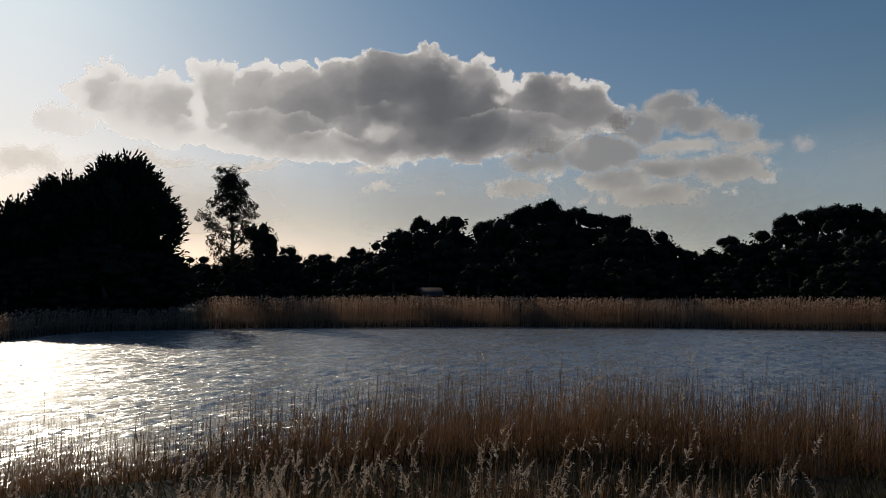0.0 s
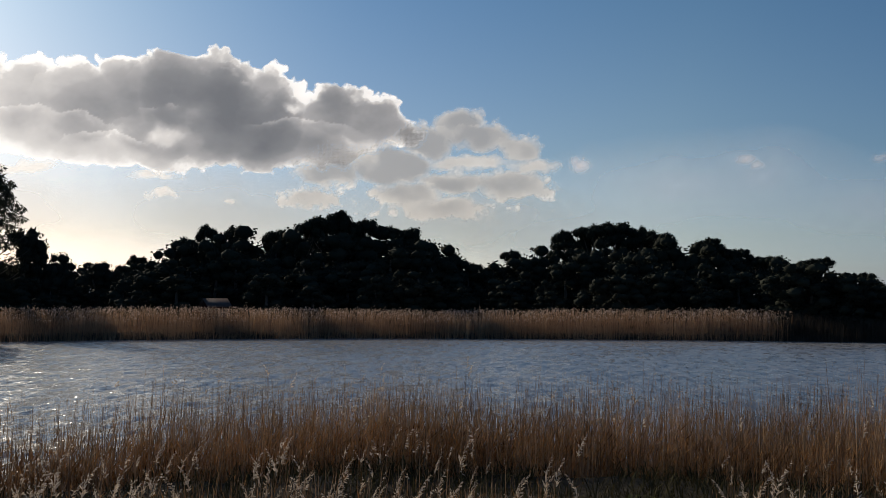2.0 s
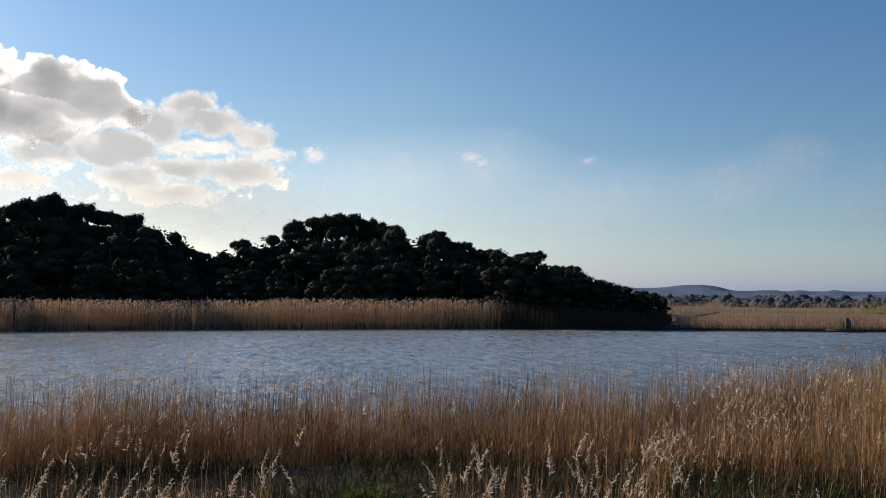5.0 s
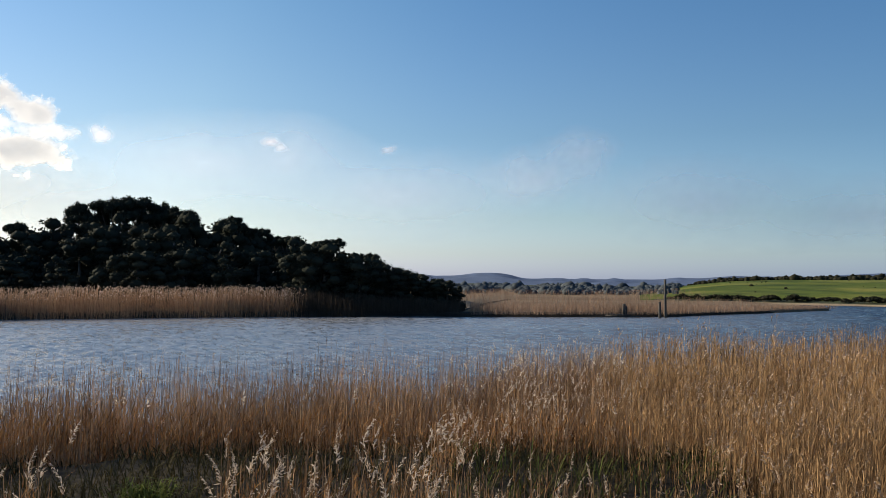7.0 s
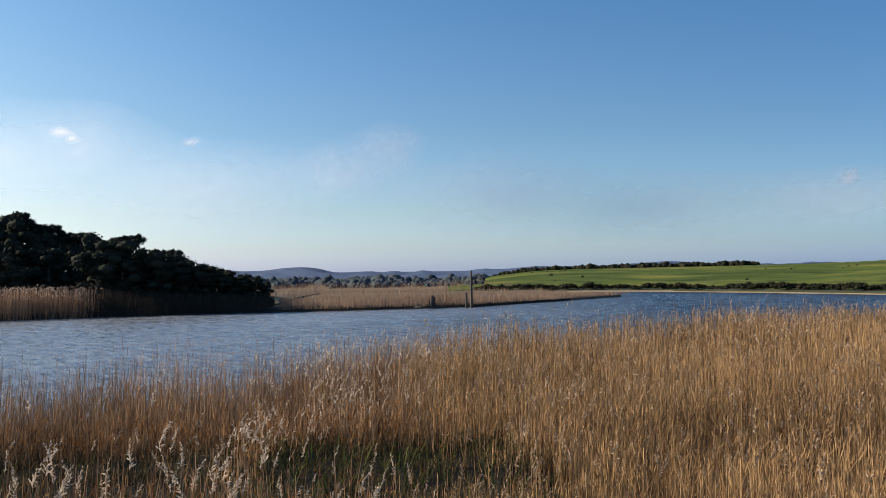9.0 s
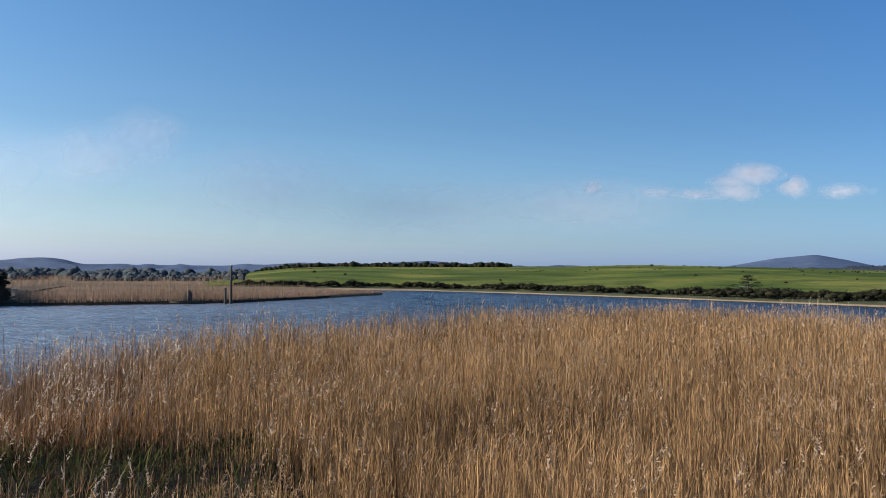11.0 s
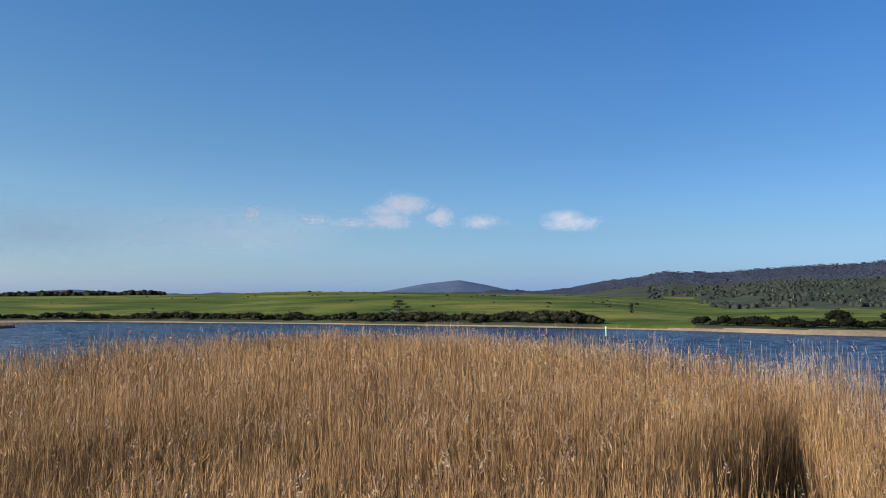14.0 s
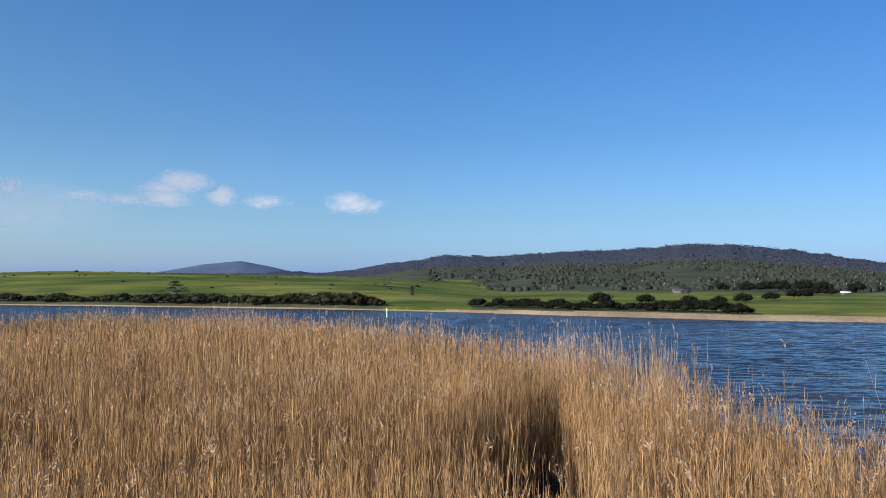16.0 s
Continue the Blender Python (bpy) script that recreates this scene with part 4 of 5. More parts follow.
def umbrella_pine():
    """A ten-metre pine: bare forking trunk and a rounded cap of close tufts, flat below."""
    tr = wobble_trunk(8.4, 0.2, 0.025)
    cl = []
    for k in range(13):
        a, rr = 2.4 * k, 1.45 * math.sqrt((k + 0.5) / 13)
        q = rng.uniform(0.55, 0.8)
        cl.append(((rr * math.cos(a), rr * math.sin(a), 7.7 + rng.uniform(-0.3, 0.2) + 1.4 * math.sqrt(max(0, 1 - (rr / 1.6) ** 2)) * rng.uniform(0.7, 1.0)), (q, q, q * rng.uniform(0.7, 0.95))))
    return tree("pine_tree", "tall dark pine with a rounded spreading crown on the far bank", NEEDLE, cl, tr, [(rng.uniform(5.0, 7.4), c) for c, r in cl[3::2]], 120, 0.16, 0.1, 0.8, fill=0.74)


def broad_tree():
    """A ten-metre dense tree, leafy to the ground."""
    tr = wobble_trunk(8, 0.3, 0.02)
    cl = []
    for k in range(34):
        z = rng.uniform(0.8, 8.9)
        wide = 3.0 * math.sqrt(max(0.05, 1 - ((z - 3.6) / 6.2) ** 2))
        a, rr = rng.uniform(0, 2 * math.pi), wide * rng.uniform(0.1, 0.85)
        s = rng.uniform(0.85, 1.4)
        cl.append(((rr * math.cos(a), rr * math.sin(a), z), (s, s, s * 0.8)))
    return tree("tree", "dense dark evergreen tree in the far wood", WOOD_LEAF, cl, tr, [], 44, 0.27, 0.1, 0.85, fill=0.7)


def shrub(leaf, label):
    tr = wobble_trunk(1.6, 0.07, 0.1)
    cl = []
    for k in range(11):
        a, rr = 2.4 * k, 0.95 * math.sqrt((k + 0.5) / 11)
        s = rng.uniform(0.62, 0.88)
        cl.append(((rr * math.cos(a), rr * math.sin(a), rng.uniform(0.35, 0.6) + 1.15 * math.sqrt(1 - rr * rr * 0.95) * rng.uniform(0.4, 1.0)), (s, s, s * 0.8)))
    return tree("shrub", label, leaf, cl, tr, [], 42, 0.18, 0.2, 0.75)


def stand(proto, az, d, top, wide=1.0, spin=None, z0=None):
    """A copy of a tree with its top at the given height above the water."""
    x, y = polar(az, d)
    z = float(height_at(x, y)) - 0.1 if z0 is None else z0
    s = (top - z) / max(v.co.z for o in proto.children for v in o.data.vertices)
    m = pose(x, y, z, 0, 0, rng.uniform(0, 360) if spin is None else spin) @ Matrix.Diagonal((s * wide, s * wide, s, 1))
    return copy_thing(proto, m)


def put_away(protos):
    for p in protos:
        for o in (*p.children_recursive, p):
            bpy.data.objects.remove(o)


rng = np.random.default_rng(33)
pines, broads, shrubs = [umbrella_pine() for k in range(4)], [broad_tree() for k in range(5)], [shrub(SCRUB, "dark rounded shrub on the shore") for k in range(4)]
bushes = [shrub(SHADED_BUSH, "dense dome-shaped dark green bush behind the beach, darkened for its inner shade") for k in range(4)]

# skyline of the two woods: heading, elevation
SKYLINE = ((-14, 2.2), (-6.5, 2.1), (-5.9, 2.2), (-4.8, 3.0), (-3.4, 3.6), (-1.6, 3.9), (0, 4.4), (2.4, 4.4), (3.8, 4.2), (4.7, 4.2), (6.6, 4.3), (8.6, 4.4), (9.5, 4.5), (10.9, 4.5), (12.9, 3.9), (14.6, 2.9), (15.4, 2.2),
           (16.3, 2.5), (17.9, 3.2), (19.8, 3.65), (21.3, 4.3), (23.6, 5.0), (25.7, 4.5), (27.5, 4.1), (30.7, 3.75), (32.8, 3.0), (35.2, 2.7), (37, 2.0), (38.2, 1.7), (40, 0.95), (41.5, 0.6), (43, 0.2), (44.2, -0.5))


def wood():
    a = -13.5
    while a < 42.6:
        d = rng.uniform(150, 166)
        top = EYE + d * math.tan(radians(table(a, *SKYLINE)))
        piney = (20 < a < 26.5) or (28 < a < 37 and rng.uniform() < 0.7)
        if piney:
            for k in range(2):
                stand(pines[rng.integers(4)], a + 0.7 * k, d + rng.uniform(-4, 4), top * rng.uniform(0.86, 1.03), rng.uniform(0.8, 1.25))
        elif rng.uniform() < 0.25:
            stand(pines[rng.integers(4)], a + rng.uniform(-0.3, 0.3), d, top * rng.uniform(0.98, 1.05), rng.uniform(0.7, 1.0))
        stand(broads[rng.integers(5)], a + rng.uniform(-0.3, 0.3), d - 8, (top * (rng.uniform(0.74, 0.84) if piney else rng.uniform(0.9, 1.02))), rng.uniform(0.95, 1.25))
        d = rng.uniform(133, 143)
        top = EYE + d * math.tan(radians(table(a + 0.5, *SKYLINE)))
        stand(broads[rng.integers(5)], a + 0.5, d, max(2.2, top * (rng.uniform(0.68, 0.8) if piney else rng.uniform(0.6, 0.85))), rng.uniform(1.1, 1.5))
        d = rng.uniform(124, 128)
        if rng.uniform() < 0.6:
            stand(broads[rng.integers(5)], a + 1.0, d, max(2.0, min(9, 0.55 * top * rng.uniform(0.8, 1.2))), rng.uniform(1.3, 1.7))
        a += rng.uniform(1.15, 1.6)


wood()
for k, (a, el, w) in enumerate(((4.75, 5.1, 0.8), (5.5, 5.45, 0.95), (6.6, 5.75, 0.75), (7.3, 5.2, 0.7), (8.3, 5.3, 0.7), (6.0, 5.2, 0.8), (7.8, 4.8, 0.6), (10.0, 4.85, 0.6), (11.1, 4.75, 0.75), (0.3, 4.7, 0.7), (-1.4, 4.7, 0.6), (22.6, 4.95, 1.0), (23.9, 5.1, 1.1), (25.5, 4.8, 0.7), (20.9, 4.6, 0.7))):
    stand(pines[k % 4], a, 150 + k, EYE + (150 + k) * math.tan(radians(el)), w)
a = -5.0
while a < 40:
    d = rng.uniform(168, 176)
    stand(broads[rng.integers(5)], a, d, (EYE + d * math.tan(radians(table(a, *SKYLINE)))) * (rng.uniform(0.66, 0.74) if 20.5 < a < 26 else rng.uniform(0.84, 0.95)), 1.4)
    a += 1.9
for a in (14.0, 15.0, 15.8, 16.6):
    stand(broads[rng.integers(5)], a, 150, EYE + 150 * math.tan(radians(table(a, *SKYLINE))) - 0.4, 1.1)
a = 34.0
while a < 43.9:
    d = rng.uniform(123, 130)
    stand(broads[rng.integers(5)], a, d, max(2.6, EYE + d * math.tan(radians(table(a, *SKYLINE))) * rng.uniform(0.8, 1.0)), rng.uniform(1.2, 1.7))
    a += rng.uniform(0.5, 0.8)


def spray(pile, base, way, length, wide, blades):
    """Feathery sprays: a curved axis with blades to both sides. base, way: arrays; length, wide: arrays."""
    n = len(base)
    lift = way + np.array([0, 0, 0.35])
    flat = unit(np.cross(way, random_dirs(n)))
    for k in range(blades):
        f = (k + 0.3) / blades
        p = base + (way * f + (lift - way) * f * f) * length[:, None]
        side = flat * (1 if k % 2 else -1)
        out = unit(way * 0.9 + side * 0.75 * (1 - 0.6 * f) + rng.normal(size=(n, 3)) * 0.14 + [0, 0, 0.3 * f])
        pile.kites(p, p + out * (length * (0.55 - 0.25 * f) * rng.uniform(0.7, 1.2, n))[:, None], wide * (1 - 0.4 * f), unit(np.cross(out, random_dirs(n))), 0.35)


def cypress(h, wide, sprays):
    """A dark dome of ascending feathery sprays over a lumpy heart."""
    t = tagged(new("cypress_tree"), "massive dark cypress with ragged feathery sprays", "tree")
    tp = Pile()
    tr = wobble_trunk(h * 0.85, 0.6, 0.01)
    tp.tube(tr[0], tr[1], 8)
    part("trunk", tp, BARK, t)
    reach = lambda f: wide * np.clip(1 - f ** 3.2, 0, 1) ** 0.68 * (0.86 + 0.14 * smooth(0, 0.2, f))
    cp = Pile()
    for k in range(170):
        f = rng.uniform(0.02, 0.9)
        a, rr = rng.uniform(0, 2 * math.pi), float(reach(np.array(f))) * 0.8 * math.sqrt(rng.uniform())
        q = rng.uniform(1.6, 2.5)
        blob(cp, (rr * math.cos(a), rr * math.sin(a), h * f * 0.93), (q * 1.2, q * 1.2, q), int(rng.integers(1e6)))
    f = np.sqrt(rng.uniform(0.0, 0.96, sprays))
    a = rng.uniform(0, 2 * math.pi, sprays)
    bay = 0.84 + 0.5 * (value_noise(a * 2.5, f * 7, 5) - 0.5) + 0.2 * (value_noise(a * 9, f * 22, 6) - 0.5) + 0.26 * (value_noise(a * 1.3, f * 15, 9) - 0.5)
    rr = reach(f) * bay * rng.uniform(0.78, 1.0, sprays)
    base = np.stack([rr * np.cos(a), rr * np.sin(a), h * f * 0.93 + rng.normal(size=sprays) * 0.25], 1)
    up = -0.05 + 1.2 * f ** 3 + rng.normal(size=sprays) * 0.18
    way = unit(np.stack([np.cos(a), np.sin(a), up], 1) + rng.normal(size=(sprays, 3)) * 0.2)
    spray(cp, base, way, rng.uniform(1.2, 2.3, sprays), rng.uniform(0.4, 0.65, sprays), 8)
    part("crown", cp, CYPRESS, t)
    return t


def gum_tree():
    """An airy eucalypt: forked trunk, upswept limbs, loose drooping leaf clusters with sky between."""
    t = tagged(new("gum_tree"), "airy eucalypt with forked trunk and open crown", "tree")
    p = Pile()
    stem = [(0, 0, -0.3), (0.1, 0, 4), (0.0, 0, 9), (-0.1, 0.1, 13), (-0.5, 0.1, 17.5), (-0.9, 0, 21.6)]
    p.tube(stem, [0.42, 0.36, 0.3, 0.22, 0.13, 0.04], 8)
    part("trunk", p, BARK, t)
    cp = Pile()
    for k in range(34):
        z = 8.0 + 13.6 * ((k + 0.5) / 34) ** 1.05
        f = (z - 8.0) / 13.8
        reach = 5.0 * math.sin(math.pi * (0.38 + 0.57 * f)) ** 1.1 * rng.uniform(0.5, 1.05)
        a = 2.4 * k
        s = Vector((float(np.interp(z - 2.4, [0, 9, 13, 17.5, 21.6], [0, 0, -0.1, -0.5, -0.9])), 0.05, z - 2.4))
        e = Vector((s.x + reach * math.cos(a), reach * math.sin(a), z + rng.uniform(-0.2, 0.9)))
        m = s.lerp(e, 0.5) + Vector((0, 0, -0.1 * reach))
        lp = Pile()
        lp.tube([s, m, e], [0.12 - 0.05 * f, 0.075, 0.025], 5)
        for j in range(9):
            g = rng.uniform(0.45, 1.08)
            c = np.array(m.lerp(e, 2 * g - 1) if g > 0.5 else s.lerp(m, 2 * g)) + rng.normal(size=3) * (0.5, 0.5, 0.42)
            if j < 4:
                lp.tube([s.lerp(e, min(0.9, g)), tuple(c)], [0.03, 0.012], 3)
            q = rng.uniform(0.3, 0.62)
            leaves_on(cp, c, (q, q, q * 0.8), int(13 + 30 * min(1, 1.5 * f)), 0.46, -0.7, 0.34, False)
        part("limb", lp, BARK, t)
    part("crown", cp, GUM_LEAF, t)
    return t


for az, d, h, w, n in ((-19.6, 127, 21.3, 8.3, 1700), (-22.6, 129, 18.3, 7.4, 1100), (-25.8, 127, 14.5, 5.5, 420), (-28.6, 124, 15.0, 5.0, 420), (-32.5, 120, 9.0, 5.5, 160)):
    c = cypress(h, w, n)
    x, y = polar(az, d)
    c.matrix_basis = pose(x, y, float(height_at(x, y)) - 0.2, 0, 0, 30)
for az, d, top in ((-33, 125, 7), (-25.8, 112, 7), (-22.5, 115, 9), (-20.5, 116, 10), (-19.4, 118, 10.5), (-18.5, 117, 9.5), (-17.4, 119, 9), (-16.6, 117, 7.5), (-28, 108, 5), (-24.4, 115, 8.5), (-14.5, 122, 5.5)):
    stand(broads[rng.integers(5)], az, d, top, 1.6)
g = gum_tree()
x, y = polar(-13.1, 138)
g.matrix_basis = pose(x, y, 0.7, 0, 0, 15)
stand(broads[2], -11.6, 140, 14.9, 0.8)
stand(broads[3], -10.8, 141, 12.8, 0.8)
stand(broads[0], -9.7, 142, 11.6, 0.75)

for k in range(14):
    stand(broads[rng.integers(5)], -17.5 + 0.95 * k, rng.uniform(180, 200), rng.uniform(10.8, 12.2), 1.3)

# shore shrubs below the green hill
a = 57.0
while a < 101:
    d = far_edge(a) + rng.uniform(2.6, 5.5)
    stand(shrubs[rng.integers(4)], a, d, rng.uniform(1.4, 2.5) + 0.4 * smooth(84, 96, a), rng.uniform(1.0, 1.9))
    a += rng.uniform(0.2, 0.42)
a = 107.2
while a < 124:
    d = far_edge(a) + rng.uniform(3.4, 6)
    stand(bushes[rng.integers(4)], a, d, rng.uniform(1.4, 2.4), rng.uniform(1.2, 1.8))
    a += rng.uniform(0.4, 0.85)


# ================= details of the far shore =================
rng = np.random.default_rng(34)


def spray_stuff(name, label, leaf, az, d, tall, kites_each, size, pale=0.0):
    """Far scrub and forest: loose leafy tufts, some with pale trunks, in one mesh."""
    ob = tagged(new(name), label, "forest", kind="stuff")
    x, y = polar(az, d)
    z = height_at(x, y)
    n = len(x)
    crown, stems = Pile(), Pile()
    for k in range(kites_each):
        c = np.stack([x, y, z], 1) + rng.normal(size=(n, 3)) * [0.3, 0.3, 0] * tall[:, None] * (k > 0)
        h, w = tall * (rng.uniform(0.7, 1.0, n) if k == 0 else rng.uniform(0.45, 0.9, n)), tall * size * rng.uniform(0.7, 1.3, n)
        turn = rng.uniform(0, 6.28, n)
        rings = []
        for lift, wide in ((-0.15, 0.85), (0.42, 1.08), (0.8, 0.7)):
            for j in range(4):
                a = turn + 2 * math.pi * j / 4
                r = w * wide * rng.uniform(0.7, 1.25, n)
                rings.append(c + np.stack([r * np.cos(a), r * np.sin(a), h * (lift + rng.uniform(-0.08, 0.08, n))], 1))
        rings.append(c + np.stack([w * 0.1, w * 0.1, h], 1))
        i = np.arange(n)[:, None] * 13
        q = [i + [[r * 4 + j, r * 4 + (j + 1) % 4, r * 4 + 4 + (j + 1) % 4, r * 4 + 4 + j]] for r in range(2) for j in range(4)]
        t = [i + [[8 + j, 8 + (j + 1) % 4, 12]] for j in range(4)]
        crown.add(np.stack(rings, 1), np.concatenate(q), np.concatenate(t))
    part("crowns", crown, leaf, ob, shade=True)
    if pale:
        m = rng.uniform(size=n) < pale
        b = np.stack([x, y, z - 0.3], 1)[m]
        k = m.sum()
        top = b + np.stack([rng.normal(size=k) * 0.3, rng.normal(size=k) * 0.3, tall[m] * rng.uniform(0.9, 1.6, k)], 1)
        face = np.stack([np.cos(np.radians(az[m])), -np.sin(np.radians(az[m])), np.zeros(k)], 1)
        stems.ribbons(b, (b + top) / 2 + rng.normal(size=(k, 3)) * 0.1, top, 0.05 * tall[m], face, 0.5)
        part("trunks", stems, PALE_BARK, ob, "bare pale trunks")
    return ob


def sector(n, az0, az1, d0, d1):
    return rng.uniform(az0, az1, n), np.sqrt(rng.uniform(d0 * d0, d1 * d1, n))


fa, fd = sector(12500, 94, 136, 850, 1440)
spray_stuff("forest", "eucalypt forest on the hill, blue-grey haze in its leaf colour", HAZED_LEAF, fa, fd, rng.uniform(0.55, 1.05, len(fa)) * (1 + (rng.uniform(size=len(fa)) > 0.97)), 1, 1.5, 0.03)
fa, fd = sector(3600, 104, 140, 270, 850)
keep = (fd > 285 + 90 * fbm(fa * 0.8, fa * 0, 3, 41) + 250 * (1 - smooth(106, 109.5, fa))) & (fbm(fa * 0.5, fd * 0.012, 3, 6) > 0.43)
fa, fd = fa[keep], fd[keep]
spray_stuff("scrub", "grey-green scrub with bare white gum trunks", BUSH_MID, fa, fd, rng.uniform(1.2, 2.6, len(fa)), 2, 0.62, 0.22)
fa, fd = sector(1100, 41, 57.5, 250, 430)
keep = fbm(fa * 0.7, fd * 0.02, 3, 14) > 0.5 - 0.12 * smooth(46, 50, fa)
fa, fd = fa[keep], fd[keep]
spray_stuff("forest", "distant bush beyond the marsh, haze in its colour", BUSH_HAZE, fa, fd, rng.uniform(1.6, 2.9, len(fa)) * (fd / 370) * (1.15 + 0.5 * (rng.uniform(size=len(fa)) > 0.94) - 0.4 * smooth(51, 56, fa)), 3, 0.55)
fa = rng.uniform(57.5, 74, 520)
fd = 424 + rng.uniform(0, 30, len(fa))
spray_stuff("hedge", "dark trees along the crest of the green hill", SCRUB, fa, fd, rng.uniform(0.9, 2.9, len(fa)) * smooth(57.0, 59.5, fa) * (0.55 + 0.8 * fbm(fa * 1.7, fa * 0, 3, 27)), 2, 0.62)
fa = rng.uniform(73, 99, 1100)
fd = 470 + rng.uniform(0, 30, len(fa))
spray_stuff("hedge", "thin line of distant trees behind the crest, coloured blue-grey with haze", BUSH_HAZE, fa, fd, rng.uniform(0.6, 1.5, len(fa)), 1, 0.7)

fa, fd = sector(420, 58, 105, 215, 405)
keep = fbm(fa * 0.9, fd * 0.03, 3, 52) > 0.58
fa, fd = fa[keep], fd[keep]
spray_stuff("tussocks", "dark grass tussocks dotted over the green pasture", SCRUB, fa, fd, rng.uniform(0.2, 0.5, len(fa)) * (1 + (rng.uniform(size=len(fa)) > 0.93)), 1, 0.9)

def tiered_tree(az, d, high):
    """A spreading tree in flat tiers with a bare forked trunk."""
    t = tagged(new("tree"), "spreading grey-green tree in flat tiers above the shore scrub", "tree")
    p = Pile()
    p.tube([(0, 0, -0.2), (0.05, 0, high * 0.4), (-0.05, 0, high * 0.75), (0, 0, high * 0.97)], [0.16, 0.13, 0.08, 0.03], 7)
    part("trunk", p, BARK, t)
    cp = Pile()
    for k in range(20):
        f = 0.4 + 0.58 * (k // 4) / 4
        rr = (2.2, 2.3, 1.9, 1.3, 0.5)[k // 4] * rng.uniform(0.45, 1.0)
        a = 2.4 * k
        c = (rr * math.cos(a), rr * math.sin(a), high * f)
        lp = Pile()
        lp.tube([(0, 0, high * max(0.2, f - 0.14)), (0.5 * c[0], 0.5 * c[1], high * (f - 0.03)), c], [0.06, 0.045, 0.02], 5)
        part("limb", lp, PALE_BARK if k % 3 == 0 else BARK, t)
        leaves_on(cp, c, (0.62, 0.62, 0.1), 60, 0.2, 0.1, 0.5, False)
    part("crown", cp, SCRUB, t)
    x, y = polar(az, d)
    t.matrix_basis = pose(x, y, float(height_at(x, y)) - 0.05)
    return t


# single trees of the far shore
tiered_tree(88.5, far_edge(88.5) + 7, 3.6)
stand(broads[0], 103.0, 190, 3.6, 0.9)
for az, d, top, w in ((120.2, 138, 3.2, 1.2), (122.0, 143, 3.2, 1.3), (123.3, 150, 3.5, 1.3), (124.9, 170, 3.4, 1.4), (126.2, 200, 3.5, 1.5), (126.8, 205, 3.6, 1.4), (114.8, 140, 3.7, 1.3), (117.6, 142, 3.3, 1.3), (128.2, 240, 3.8, 1.6), (127.4, 250, 4.0, 1.5)):
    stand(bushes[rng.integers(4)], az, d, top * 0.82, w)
stand(broads[1], 82.4, 415, 7.4, 1.8)
for az, d, top in ((123.6, 300, 4.6), (124.6, 310, 4.9), (125.6, 305, 5.2), (126.8, 320, 5.4), (127.8, 310, 5.0), (125.2, 330, 5.2), (129.6, 300, 4.8), (122.2, 320, 4.6)):
    stand(bushes[rng.integers(4)], az, d, top, 1.2)


def piling(az, d, tops, label):
    """Old jetty piles standing in the water."""
    t = tagged(new("jetty_piles"), label, "piles")
    for da, dd, top, r in tops:
        x, y = polar(az + da, d + dd)
        p = Pile()
        k = 9
        p.tube([(x + 0.02 * math.sin(2 * i), y, -0.9 + (top + 0.9) * i / k) for i in range(k + 1)], [r * (1.15 - 0.25 * i / k) * (0.93 + 0.1 * (i % 2)) for i in range(k + 1)], 9)
        part("post", p, PILE_WOOD, t)
    return t


piling(56.68, 123.5, ((0, 0, 5.05, 0.17),), "tall weathered mooring pole standing in the river")
piling(56.35, 123.2, ((0, 0, 2.1, 0.19),), "short weathered pile beside the tall pole")
piling(54.2, 123.0, ((0, 0, 1.75, 0.24), (-0.22, 0.3, 1.2, 0.12), (0.12, 0.5, 1.5, 0.16)), "stump cluster of an old jetty by the reeds")
beam = Pile()
bx, by = polar(54.1, 122.6)
beam.box(-2.3, -0.14, 0.12, 2.3, 0.14, 0.36)
beam.box(-1.6, -0.2, 0.36, 1.1, 0.05, 0.5)
b = tagged(part("timber_beam", beam, PILE_WOOD), "fallen dark jetty beam lying at the waterline", "beam")
b.matrix_basis = pose(bx, by, -0.1, 0, 2, -50)


def channel_marker(az, d):
    t = tagged(new("channel_marker"), "small green and white channel marker post in the water", "marker")
    x, y = polar(az, d)
    t.matrix_basis = pose(x, y, 0, 0, 0, -az)
    p = Pile()
    p.tube([(0, 0, -0.9), (0, 0, 0.85)], [0.08, 0.08], 10)
    part("post", p, WHITE, t)
    p = Pile()
    p.tube([(0.1, -0.1, 0.1), (0.1, -0.1, 0.8)], [0.15, 0.14], 10)
    part("sleeve", p, GREEN_PAINT, t, "dark green sleeve")
    p = Pile()
    p.tube([(0, 0, 0.85), (0, 0, 0.95), (0, 0, 1.15)], [0.1, 0.15, 0.02], 10)
    part("cap", p, WHITE, t, "white conical cap")
    return t


channel_marker(101.45, 113)


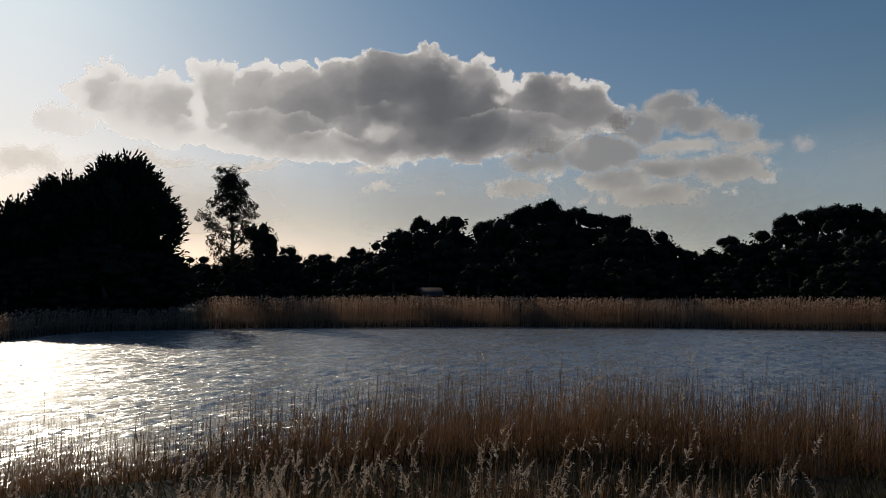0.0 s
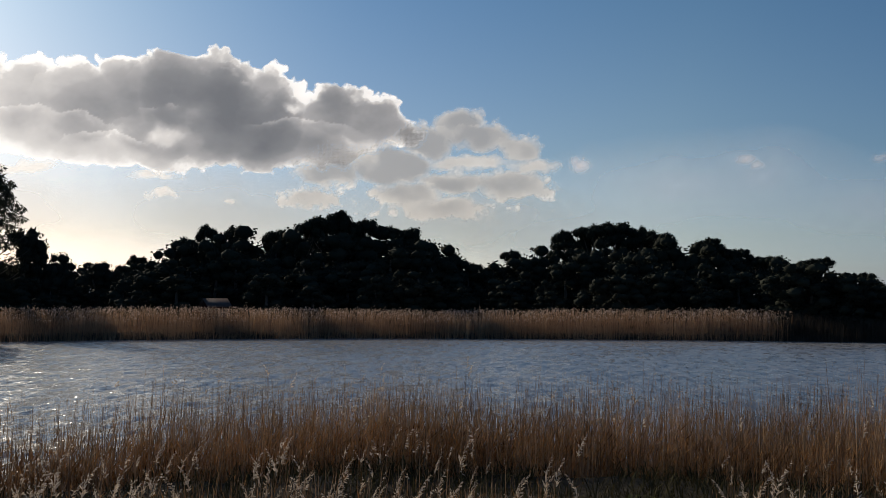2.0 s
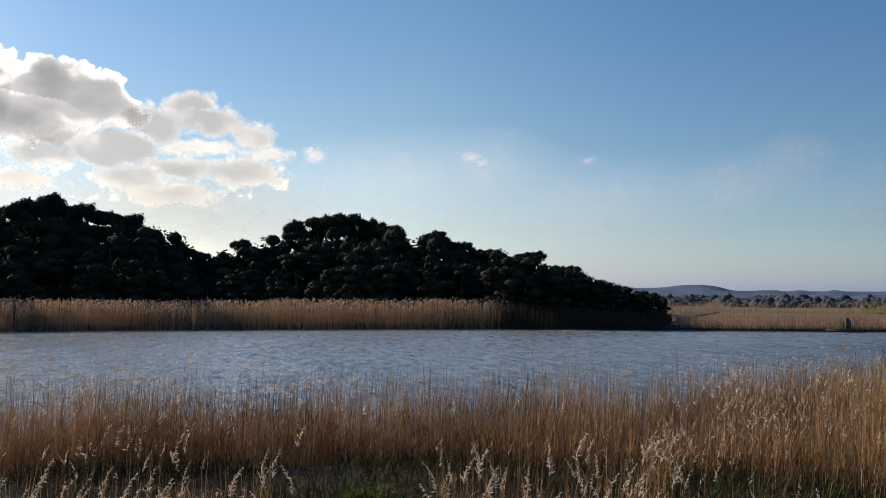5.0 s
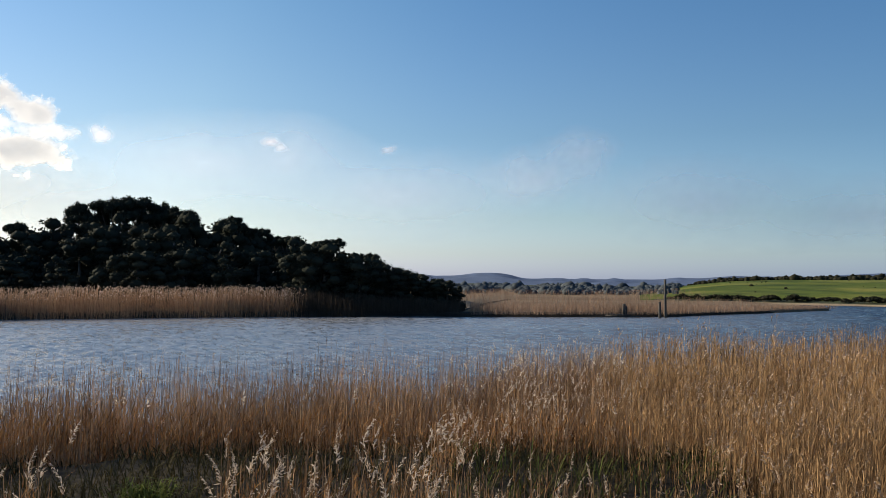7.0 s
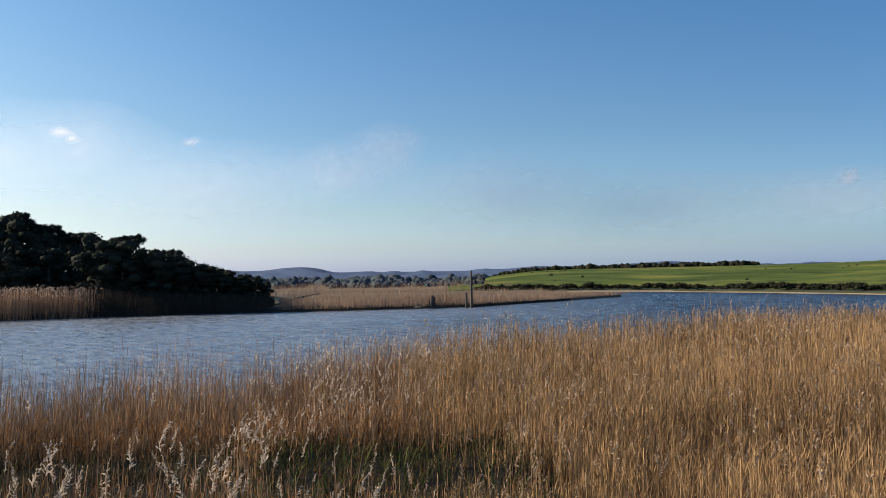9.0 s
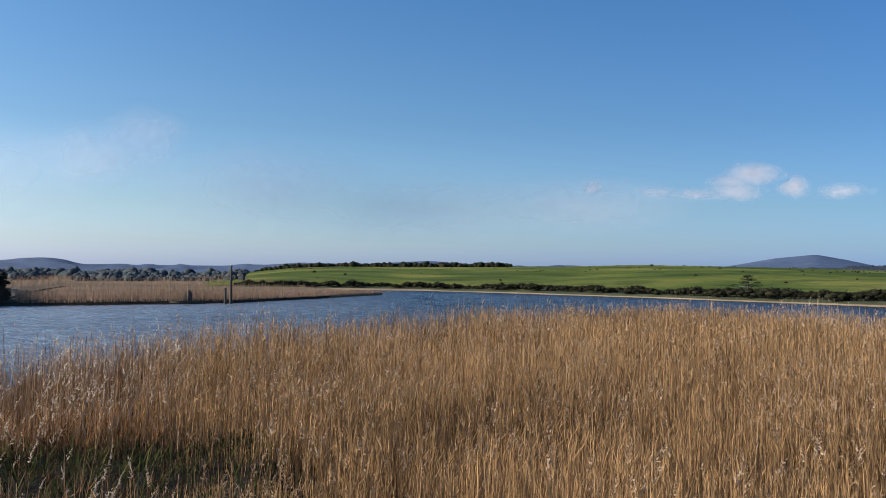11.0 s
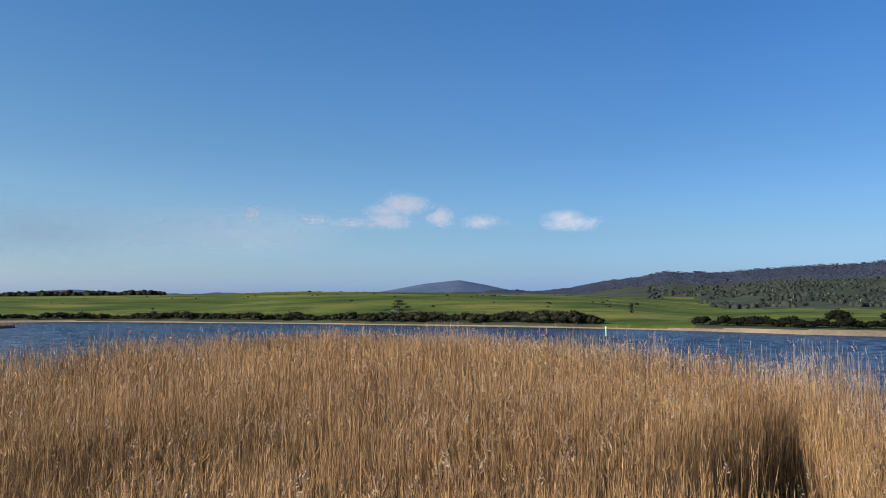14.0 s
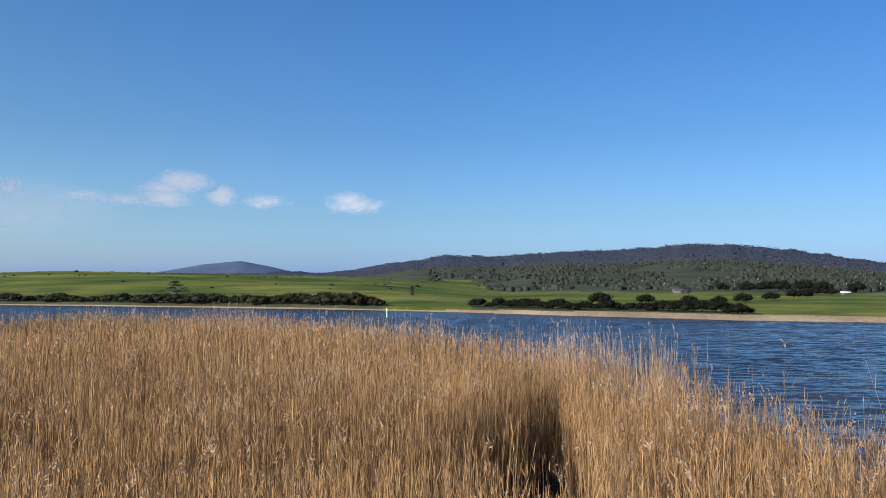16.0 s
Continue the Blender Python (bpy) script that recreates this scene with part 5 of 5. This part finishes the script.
def shed(az, d, z, w, h, turn, roof, wall, label):
    """A small gabled building: walls, two roof slopes, a door and a window."""
    t = tagged(new("shed"), label, "building")
    x, y = polar(az, d)
    t.matrix_basis = pose(x, y, z, 0, 0, turn)
    dep = w * 0.7
    p = Pile()
    p.add([(-w / 2, -dep / 2, 0), (w / 2, -dep / 2, 0), (w / 2, dep / 2, 0), (-w / 2, dep / 2, 0), (-w / 2, -dep / 2, h), (w / 2, -dep / 2, h), (w / 2, dep / 2, h), (-w / 2, dep / 2, h), (-w / 2, 0, h * 1.4), (w / 2, 0, h * 1.4)],
          [[0, 1, 5, 4], [2, 3, 7, 6], [3, 2, 1, 0]], [[1, 2, 6], [1, 6, 9], [1, 9, 5], [3, 0, 4], [3, 4, 8], [3, 8, 7]])
    part("wall", p, wall, t)
    for s in (-1, 1):
        p = Pile()
        e = w / 2 + 0.25
        a, b = (0, h * 1.4 + 0.06), (s * (dep / 2 + 0.3), h - 0.05)
        p.add([(-e, a[0], a[1]), (e, a[0], a[1]), (e, b[0], b[1]), (-e, b[0], b[1]), (-e, a[0], a[1] + 0.07), (e, a[0], a[1] + 0.07), (e, b[0], b[1] + 0.07), (-e, b[0], b[1] + 0.07)],
              [[0, 1, 2, 3], [4, 7, 6, 5], [0, 4, 5, 1], [3, 2, 6, 7], [0, 3, 7, 4], [1, 5, 6, 2]])
        part("roof", p, roof, t)
    p = Pile()
    p.box(-0.45, -dep / 2 - 0.05, 0, 0.45, -dep / 2 - 0.005, min(2.0, h * 0.9))
    part("door", p, PILE_WOOD, t)
    p = Pile()
    p.box(w * 0.22, -dep / 2 - 0.04, h * 0.4, w * 0.4, -dep / 2 - 0.005, h * 0.8)
    part("window", p, PILE_WOOD, t)
    return t


shed(-0.85, 121, 1.5, 3.0, 2.3, 28, RUST_ROOF, RED_WALL, "small dark boatshed with a pale tin roof behind the reeds")
for az, d, w, h, turn in ((119.75, 262, 4.6, 1.0, -110), (129.0, 250, 2.0, 0.7, -130)):
    x, y = polar(az, d)
    shed(az, d, float(height_at(x, y)) - 0.1, w, h, turn, WHITE if w < 4 else ROOF_TIN, PALE_WALL, "pale farm building at the edge of the scrub")


def sedge_clump(az, d):
    t = tagged(new("sedge_clump"), "bright green leafy clump in a muddy hollow among reeds", "plant")
    x, y = polar(az, d)
    z = float(height_at(x, y))
    n = 260
    p = Pile()
    a = rng.uniform(0, 2 * math.pi, n)
    out = np.stack([np.cos(a), np.sin(a), rng.uniform(0.4, 2.5, n)], 1)
    p0 = np.stack([x + rng.normal(size=n) * 0.16, y + rng.normal(size=n) * 0.16, np.full(n, z)], 1)
    ln = rng.uniform(0.22, 0.5, n)[:, None]
    p1 = p0 + unit(out) * ln * 0.7
    p2 = p1 + unit(out * [1, 1, 0] + [0, 0, -0.15]) * ln * 0.35
    p.ribbons(p0, p1, p2, np.full(n, 0.016), unit(np.cross(out, [0, 0, 1.0])), 0.1)
    part("leaves", p, GREEN_LEAF, t)
    return t


sedge_clump(25.6, 12.0)


def sedge_sward(label, leaf, az0, az1, density, tallest):
    """Low growth in the wet hollow behind the front reeds."""
    t = tagged(new("sedge"), label, "sedge", kind="stuff")
    az, d = scatter(az0, az1, 9.6, 15.4, density)
    x, y = polar(az, d)
    keep = (rng.uniform(size=len(az)) < 1.9 * fbm(x * 0.9, y * 0.9, 3, 90) - 0.3) & (d < near_edge(az) - 3)
    x, y = x[keep], y[keep]
    n = len(x)
    a = rng.uniform(0, 2 * math.pi, n)
    out = np.stack([np.cos(a), np.sin(a), rng.uniform(0.3, 2.5, n)], 1)
    p0 = np.stack([x, y, height_at(x, y) - 0.03], 1)
    ln = rng.uniform(0.35, 1.0, n)[:, None] * tallest
    p1 = p0 + unit(out) * ln * 0.65
    p2 = p1 + unit(out * [1, 1, 0.2]) * ln * 0.35
    p = Pile()
    p.ribbons(p0, p1, p2, np.full(n, 0.016), unit(np.cross(out, [0, 0, 1.0])), 0.1)
    part("leaves", p, leaf, t)
    return t


sedge_sward("low green sedge in a wet hollow among the reeds", GREEN_LEAF, 42, 65, 26, 0.6)
sedge_sward("dark trampled weeds in the muddy hollow behind the front reeds", WEED, -24, 60, 170, 0.5)
sedge_sward("green weeds in a trampled lane through the reeds", GREEN_LEAF, 107.5, 114, 130, 0.7)

for n, puffs in enumerate(([(85.6, 4.8, 2.7, 0.46), (87.8, 5.0, 1.9, 0.7), (88.8, 6.0, 1.9, 0.78), (87.6, 5.6, 1.5, 0.6)], [(91.1, 5.2, 1.15, 0.75)], [(93.9, 4.85, 1.7, 0.5)], [(99.4, 4.75, 2.1, 0.62), (99.0, 5.05, 1.5, 0.62)],
                         [(79.3, 5.3, 0.7, 0.55)], [(83.2, 5.0, 1.3, 0.42)], [(22.0, 8.5, 0.8, 0.55), (21.7, 8.75, 0.5, 0.45)], [(31.9, 8.55, 0.6, 0.45), (32.6, 8.2, 0.6, 0.35)], [(39.3, 8.3, 0.7, 0.3)])):
    cumulus("small white fair-weather cloud", puffs, [], 23 + 3 * n, SMALL_CLOUD, 0.05, knobs=5, depth=0.5, fray=0.3, group="small clouds", warp=0.28)
cloud("thin veil of hazy cloud", [(28, 7.0, 10, 3.6), (40, 5.5, 11, 3.2), (22, 4.0, 8, 2.6), (33, 7.6, 5, 3.0)], 67, 0.25, HAZE, 0.2, 4500, rough=0.0, group="small clouds", octaves=2)
cloud("thin veil of hazy cloud", [(51.4, 8.0, 2.8, 2.0), (49, 6.6, 4.5, 2.0)], 83, 0.5, HAZE, 0.16, 4600, rough=0.25, group="small clouds", octaves=4)
cloud("thin veil of hazy cloud", [(59, 5.0, 8, 3.0), (68, 4.0, 9, 2.4), (78, 4.2, 8, 1.9)], 89, 0.3, HAZE, 0.2, 4650, rough=0.1, group="small clouds", octaves=3)
cloud("bright veil of haze below the cumulus", [(-16, 5.0, 12, 3.2), (0, 5.2, 12, 3.4), (14, 5.2, 11, 3.2)], 71, 0.4, SUN_HAZE, 0.25, 4700, rough=0.0, group="small clouds", octaves=2)

put_away(pines + broads + shrubs + bushes)
